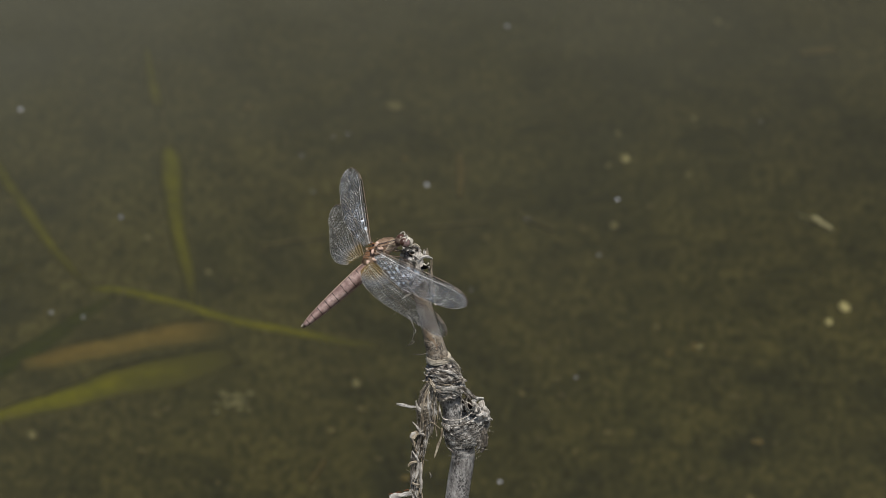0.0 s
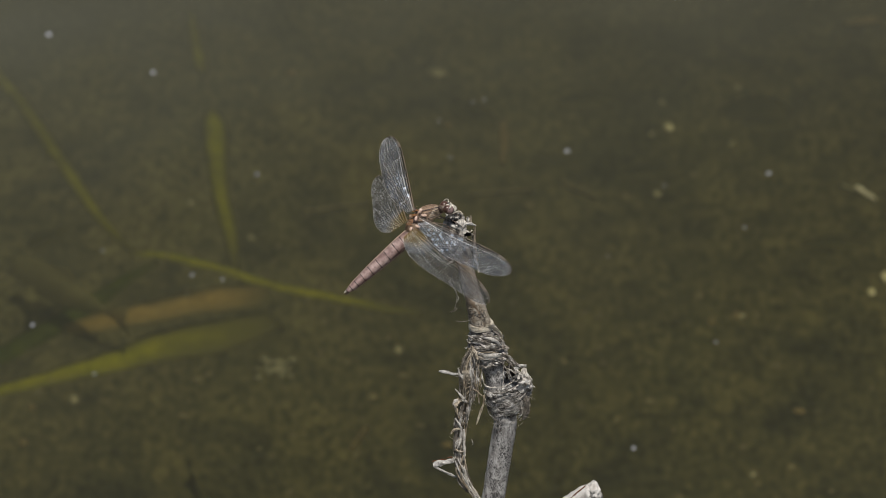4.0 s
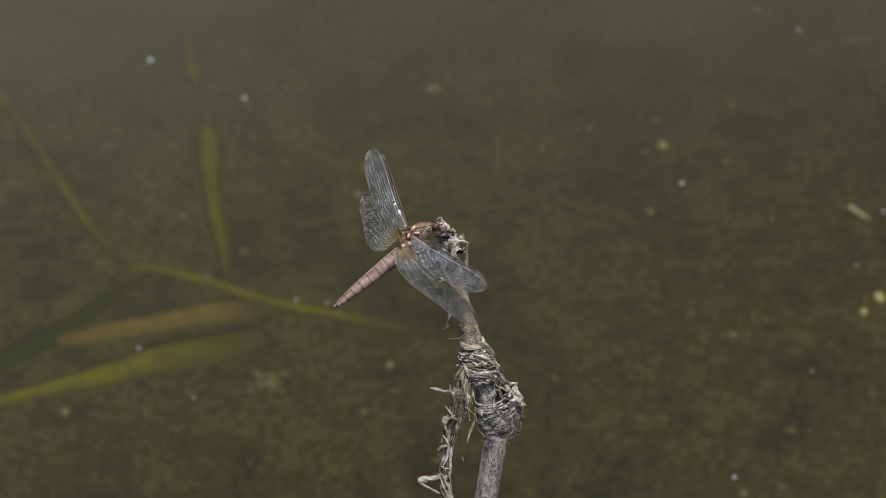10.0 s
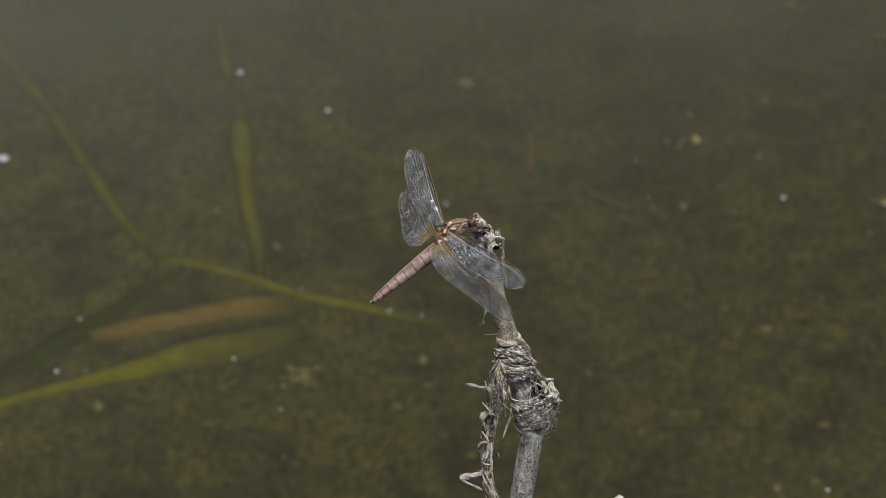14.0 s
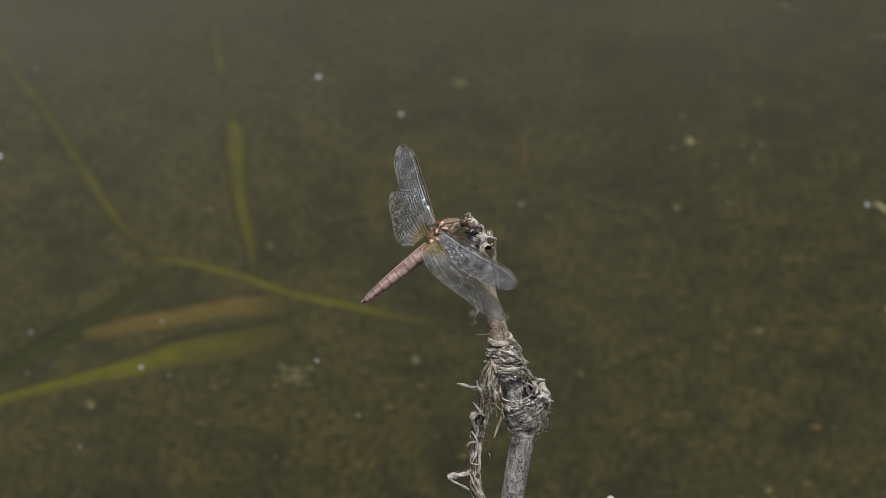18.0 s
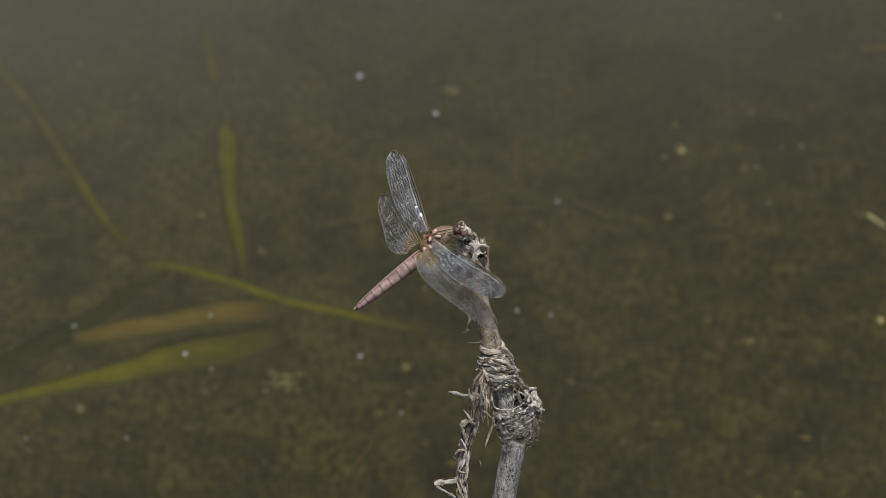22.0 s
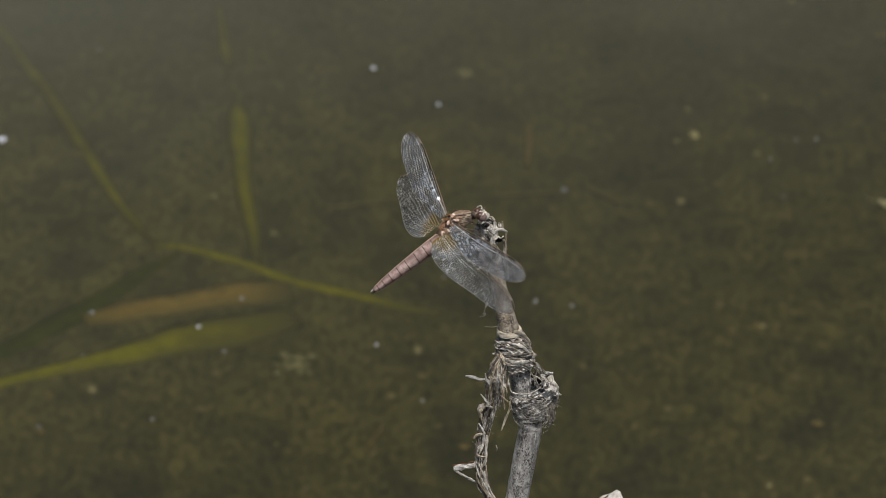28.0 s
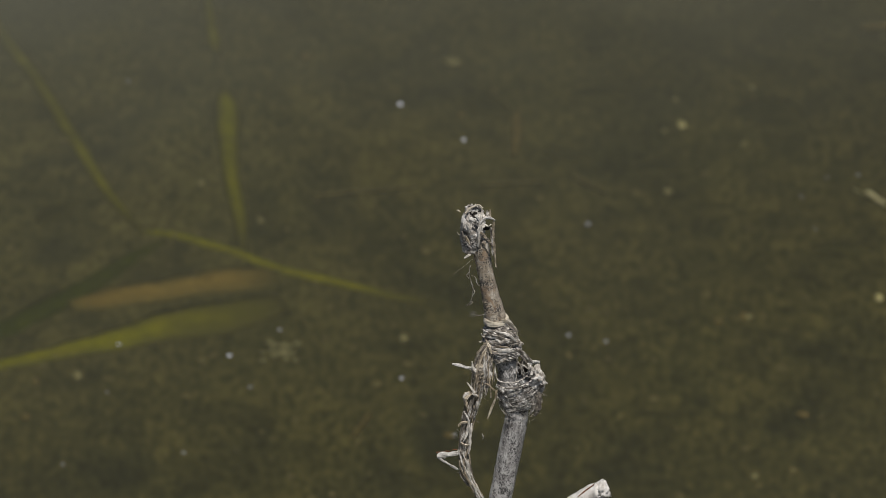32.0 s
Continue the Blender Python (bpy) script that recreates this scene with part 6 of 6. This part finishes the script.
BUBBLES_AT = (
    (1.7, FOAM, ((7, -150, 935), (13, -116, 910), (20, -58, 907), (29, -48, 894), (32, -34, 860))),
    (1.4, FOAM, ((0, -170, 900), (1, -161, 901), (7, -107, 901), (13, -78, 877), (20, -24, 875), (29, -21, 864), (32, -7, 831))),
    (1.6, FOAM, ((0, 1, 829), (1, 9, 831), (7, 71, 828), (13, 110, 803), (17, 148, 795))),
    (1.2, FOAM, ((7, -149, 690), (13, -114, 671), (20, -55, 672), (29, -43, 665), (32, -30, 636))),
    (1.3, FOAM, ((13, -185, 660), (20, -125, 668), (29, -115, 678), (32, -99, 650))),
    (1.2, FOAM, ((0, 27, 589), (1, 34, 589), (7, 90, 590), (13, 121, 570))),
    (1.2, FOAM, ((0, 80, 814), (1, 90, 815), (7, 156, 803))),
    (1.1, MID_FOAM, ((0, 71, 768), (1, 80, 769), (7, 143, 759))),
    (1.0, MID_FOAM, ((0, 59, 669), (1, 69, 671), (7, 125, 672), (13, 153, 653))),
    (1.3, MID_FOAM, ((0, -153, 728), (1, -144, 729), (7, -85, 730), (13, -52, 709), (29, 21, 702), (31, 34, 684))),
    (1.1, MID_FOAM, ((0, -140, 724), (1, -131, 724), (7, -73, 727), (13, -39, 706), (20, 21, 707), (29, 36, 699), (31, 49, 680))),
    (1.9, DIM_FOAM, ((0, -126, 806), (1, -118, 809), (7, -60, 816), (20, 26, 800), (29, 32, 794), (31, 42, 774))),
    (1.0, DIM_FOAM, ((0, -38, 871), (7, 31, 873), (13, 64, 849), (20, 119, 850))),
    (1.1, MID_FOAM, ((7, -123, 651), (13, -94, 632), (20, -39, 628), (28, -27, 628), (31, -11, 604))),
    (1.2, MID_FOAM, ((13, -177, 703), (20, -118, 702), (29, -97, 700), (31, -82, 682))),
    (1.2, DIM_FOAM, ((13, -173, 662), (20, -114, 659), (29, -104, 658))),
    (1.2, MID_FOAM, ((20, -171, 693), (29, -158, 686), (31, -146, 667))),
    (1.0, MID_FOAM, ((20, -148, 604), (29, -130, 604), (31, -117, 585))),
    (1.1, DIM_FOAM, ((20, -178, 914), (29, -164, 907), (31, -151, 884))),
    (1.6, MID_FOAM, ((0, 37, 967), (1, 50, 969), (7, 126, 960))),
    (1.0, DIM_FOAM, ((0, 142, 878), (1, 153, 877))),
    (0.9, DIM_FOAM, ((0, 18, 741), (7, 84, 741), (13, 124, 720))),
    (1.1, DIM_FOAM, ((20, -30, 727), (29, -16, 720))),
    (1.0, DIM_FOAM, ((20, -171, 661),)),
    (1.1, DIM_FOAM, ((20, -186, 605),)),
    (1.0, DIM_FOAM, ((7, 109, 799), (13, 145, 772))),
    (1.1, DIM_FOAM, ((20, 108, 833),)),
    (1.0, DIM_FOAM, ((29, 123, 792), (31, 135, 775))),
    (1.0, MID_FOAM, ((29, 138, 841), (31, 154, 821))),
)

def bubbles():
    r = random.Random(2)
    made = []
    for size, material, stops in BUBBLES_AT:
        size *= 0.5 * MM
        bm = bmesh.new()
        for v in blob(bm, (0, 0, 0), (size * r.uniform(1.0, 1.35), size * 1.25, size * 0.8), size * 0.15, 500, 3):
            v.co.z = max(v.co.z, -0.0003)
        ob = thing("foam_bubble", bm, material, "tiny whitish foam bubble floating on the water" if material is not DIM_FOAM else "tiny dull grey bubble floating on the water", "bubble", group="floating bubbles", at=pose(stops[0][1] * MM, stops[0][2] * MM, 0.0))
        made.append((ob, stops))
    return made


def adrift(stops):
    """A bubble's rows: the common drift, with its own small deviation from it."""
    times = [t for t, x, y in stops]
    off = [[p[k + 1] - DRIFT[p[0]][k] for p in stops] for k in (0, 1)]
    return [(t, pose((dx + float(np.interp(t, times, off[0]))) * MM, (dy + float(np.interp(t, times, off[1]))) * MM, 0.0, 0, 0, 20 * math.sin(t * 0.2 + off[0][0]))) for t, (dx, dy) in enumerate(DRIFT)]


BUBBLES = bubbles()
# white lump of unknown kind that never drifts, set on the surface
clump_mesh = bmesh.new()
for dx, dy, size in ((0, 0, 1.5), (-1.5, 0.4, 1.3), (1.2, 0.9, 0.9)):
    blob(clump_mesh, (dx * MM, dy * MM, 0.2 * MM), (size * MM, size * 1.2 * MM, size * 0.8 * MM), 0.0002, 500, 3)
thing("white_lump", clump_mesh, FOAM, "small white lump lying still at the water's surface", "foam", at=pose(-0.2045, 0.8320, 0.0))


def motions():
    for ob, stops in BUBBLES:
        walk(ob, adrift(stops))
    # the dry leaf sways in the wind: how far its folded end has swung, every half second
    px, py, pz = LEAF_PIVOT
    walk(HANGING_LEAF, [(t, pose(px, py, pz, 0, math.degrees(-x * MM / 0.032), 0)) for t, x in SWAY])
    walk(SWIMMER, [
        (0, pose(-0.2881, 0.6903, -0.0300, 0, 0, 8.0)),
        (1.5, pose(-0.2637, 0.6833, -0.0300, 0, 0, 8.0)),
        (2.2, pose(-0.2187, 0.7009, -0.0300, 0, 0, 10.0)),
        (2.6, pose(-0.1850, 0.7076, -0.0300, 0, 0, 18.0)),
        (2.8, pose(-0.1739, 0.7061, -0.0300, 0, 0, 35.0)),
        (3, pose(-0.1569, 0.7139, -0.0300, 0, 0, 62.0)),
        (3.2, pose(-0.1519, 0.7251, -0.0300, 0, 0, 90.0)),
        (3.5, pose(-0.1540, 0.7336, -0.0300, 0, 0, 108.0)),
        (4.1, pose(-0.1744, 0.7801, -0.0300, 0, 0, 140.0)),
        (4.8, pose(-0.2152, 0.8038, -0.0300, 0, 0, 160.0)),
        (5.4, pose(-0.2868, 0.8245, -0.0300, 0, 0, 170.0)),
        (7, pose(-0.4049, 0.8587, -0.0300, 0, 0, 172.0)),
        (32, pose(-0.5331, 0.8538, -0.0300, 0, 0, 172.0)),
    ])
    # path of the dark shape that plays the fish's shadow
    walk(SHADOW_SWIMMER, [
        (0, pose(-0.2881, 0.6791, -0.0420, 0, 0, 4.0)),
        (1.5, pose(-0.2519, 0.6676, -0.0420, 0, 0, 6.0)),
        (2.2, pose(-0.2046, 0.6804, -0.0420, 0, 0, 12.0)),
        (2.6, pose(-0.1618, 0.6860, -0.0420, 0, 0, 15.0)),
        (3, pose(-0.1317, 0.7029, -0.0430, 0, 0, 14.0)),
        (3.3, pose(-0.1202, 0.7002, -0.0450, 0, 0, -20.0)),
        (3.5, pose(-0.1167, 0.6727, -0.0450, 0, 0, -60.0)),
        (4.2, pose(-0.0949, 0.5796, -0.0440, 0, 0, -75.0)),
        (5.2, pose(-0.0845, 0.4396, -0.0420, 0, 0, -80.0)),
        (7, pose(-0.1073, 0.2977, -0.0420, 0, 0, -90.0)),
        (32, pose(-0.1269, 0.2108, -0.0420, 0, 0, -95.0)),
    ])
    walk(DRAGONFLY, [
        (0, pose(-0.02137, -0.00800, 0.44259, 53.50, -32.98, 21.90)),
        (7.2, pose(-0.02137, -0.00800, 0.44259, 53.50, -32.98, 21.90)),
        (7.6, pose(-0.02137, -0.00800, 0.44259, 54.24, -31.36, 20.50)),
        (16, pose(-0.02137, -0.00800, 0.44259, 54.24, -31.36, 20.50)),
        (25.5, pose(-0.02137, -0.00800, 0.44259, 54.24, -31.36, 20.50)),
        (27.5, pose(-0.02137, -0.00800, 0.44259, 54.45, -30.87, 20.09)),
        (31.7, pose(-0.02137, -0.00800, 0.44259, 54.45, -30.87, 20.09)),
        (31.7667, pose(-0.01890, -0.00794, 0.44671, 55.73, -27.59, 17.47)),
        (31.8, pose(-0.01251, -0.00684, 0.45263, 57.50, -21.74, 13.23)),
        (31.8333, pose(0.01170, -0.00175, 0.46150, 59.04, -14.08, 8.26)),
        (31.8667, pose(0.05258, 0.00655, 0.47397, 59.80, -7.19, 4.12)),
        (31.9, pose(0.10183, 0.01676, 0.48574, 60.04, -2.00, 1.11)),
        (32, pose(0.27240, 0.06057, 0.52198, 60.04, -2.00, 1.11)),
    ])
    hx, hy, hz = (v * MM for v in HEAD_AT)
    walk(HEAD, [(t, pose(hx, hy, hz, rx, ry, rz)) for t, rx, ry, rz in (
        (0.0, -62, 8, -15), (0.8, -62, 8, -15), (0.95, -95, 10, 5), (1.1, -95, 10, 5), (1.3, -62, 8, -15), (14.5, -62, 8, -15), (31.7, -62, 8, -15), (32.0, 0, 0, 0))])
    for key, rows in (
        ("LF", ((0, 0, 41.9, 66.4), (1, 0, 44.2, 68.8), (1.5, 0, 43.2, 70.2), (2, 0, 42.8, 70.5), (3, 0, 42.3, 70.2), (3.5, 0, 42.4, 70.2), (5.5, 0, 37.7, 74.4), (6, 0, 36.9, 74.5), (7, 0, 37.8, 74.4), (7.5, 0, 38.8, 78.5), (8, -0, 35.1, 79.3), (9, 0, 34.6, 79), (10, 0, 35.1, 78.5), (11, 0, 36, 78.4), (12, 0, 35.9, 78), (13, 0, 37.4, 77.4), (13.5, 0, 37.7, 77.2), (14, 0, 39.5, 76.9), (14.5, -0, 39.9, 76.4), (16.5, -0, 39.2, 76.9), (17, 0, 38.8, 77.5), (18, 0, 36.3, 77.8), (18.5, -0, 33.3, 79.3), (19, -0, 36.2, 78.1), (19.5, -0, 36.3, 76.7), (20, 0, 34.7, 77.9), (20.5, -0, 34.3, 76.9), (21, 0, 35.7, 76.3), (22, 0, 34.3, 78.8), (23, 0, 34.2, 78), (23.5, -0, 34.1, 78.8), (24, 0, 32.2, 80.2), (24.5, -0, 29.5, 82.3), (25, 0, 27.4, 82.4), (25.5, 0, 26.4, 83.3), (27.5, -0, 32.6, 81.3), (28, 0, 30.9, 81.2), (29, 0, 33.2, 81), (29.5, -0, 31.9, 81.3), (30, 0, 31.6, 81.8), (30.5, -0, 31.6, 82.2), (31, 0, 32.7, 81), (31.5, -0, 32.5, 81.4))),
        ("RF", ((0, 0, -6.3, -71), (1, 0, -0.5, -64.8), (1.5, 0, -14.9, -70.1), (2, 0, -12.1, -69.7), (3, 0, -4.3, -70.1), (3.5, 0, -0.4, -70.4), (5.5, 0, -12.4, -72.3), (6, 0, -19.6, -72.7), (7, 0, -24, -74), (7.5, 0, -29.9, -72.2), (8, -0, -33, -73.7), (9, 0, -34, -73.7), (10, 0, -31.9, -73.6), (11, 0, -32.2, -73.8), (12, 0, -32.4, -74.3), (13, -0, -32, -73.3), (13.5, -0, -29.7, -73.3), (14, 0, -29.3, -73.1), (14.5, 0, -29.4, -73.4), (16.5, 0, -29.8, -73.1), (17, 0, -29.8, -72.9), (18, 0, -29, -73.6), (18.5, 0, -31.5, -75), (19, 0, -27.9, -73.4), (19.5, 0, -26.5, -74.8), (20, 0, -31.2, -75.6), (20.5, 0, -29.8, -74.9), (21, -0, -28.3, -74.2), (22, 0, -32.1, -75.1), (23, -0, -31.6, -75), (23.5, 0, -35.7, -76), (24, -0, -34.5, -74.4), (24.5, 0, -37.8, -74.3), (25, 0, -35, -74.1), (25.5, -0, -34.6, -75.7), (27.5, 0, -30, -73.4), (28, 0, -30.7, -73.7), (29, 0, -29.9, -73.4), (29.5, 0, -33.9, -74.2), (30, -0, -31.4, -73.6), (30.5, 0, -35.3, -74.7), (31, 0, -33.1, -74.3), (31.5, 0, -34.1, -74.3))),
        ("LH", ((0, 0, 56.2, 81.2), (1, 0, 58.5, 84.8), (1.5, 0, 57.7, 85.6), (2, 0, 58.0, 85.8), (3, 0, 58.0, 84.4), (3.5, 0, 58.1, 84.4), (5.5, 0, 56.7, 89.2), (6, 0, 56.6, 89.5), (7, 0, 57.0, 88.9), (7.5, 0, 58.1, 94.3), (8, 0, 55.3, 94.1), (9, 0, 55.0, 93.7), (10, 0, 56.4, 92.8), (11, 0, 57.1, 92.8), (12, 0, 56.3, 92.3), (13, 0, 57.3, 92.4), (13.5, 0, 57.3, 89.7), (14, 0, 58.0, 90), (14.5, 0, 58.3, 89.5), (16.5, 0, 57.8, 89.7), (17, 0, 57.7, 89.9), (18, 0, 57.3, 92.5), (18.5, 0, 56.0, 93), (19, 0, 58.4, 91.8), (24, 0, 49.7, 98.6), (24.5, 0, 48.9, 99.7), (25, 0, 47.6, 99.3), (25.5, 0, 46.8, 99.2), (27.5, 0, 54.6, 93.3), (28, 0, 53.0, 93.4), (29, 0, 54.7, 93.5), (29.5, 0, 53.9, 94.6), (30, 0, 52.6, 94.3), (30.5, 0, 53.7, 94.2), (31, 0, 54.0, 94), (31.5, 0, 53.8, 94.5))),
        ("RH", ((0, -36, -0.4, -85), (3.5, -36, -0.4, -84.9), (5.5, -36, -4.2, -88.3), (9, -36, -1.4, -86.5), (19, -36, -5, -86.7), (23.5, -36, -0.5, -86.7), (24, 0, -22.9, -94.7), (25.5, 0, -23.4, -94.8), (27.5, -14, -8.2, -86.4), (31.5, -14, -5.3, -86.3))),
    ):
        x, y, z = (v * MM for v in ROOTS[key])
        beat = ((31.7, 0), (31.7333, 30), (31.7667, -15), (31.8, 8), (31.8333, -25), (31.8667, 20), (31.9, 48), (31.9333, 0), (31.9667, -30), (32.0, 25))
        turn = -1 if key[0] == "L" else 1
        keyed = [(t, pose(x, y, z, rx, ry, rz)) for t, rx, ry, rz in rows]
        last = pose(0, 0, 0, *rows[-1][1:])
        keyed += [(t, Matrix.Translation((x, y, z)) @ pose(0, 0, 0, -turn * a, 0, 0) @ last) for t, a in beat]
        walk(WINGS[key], keyed)


motions()
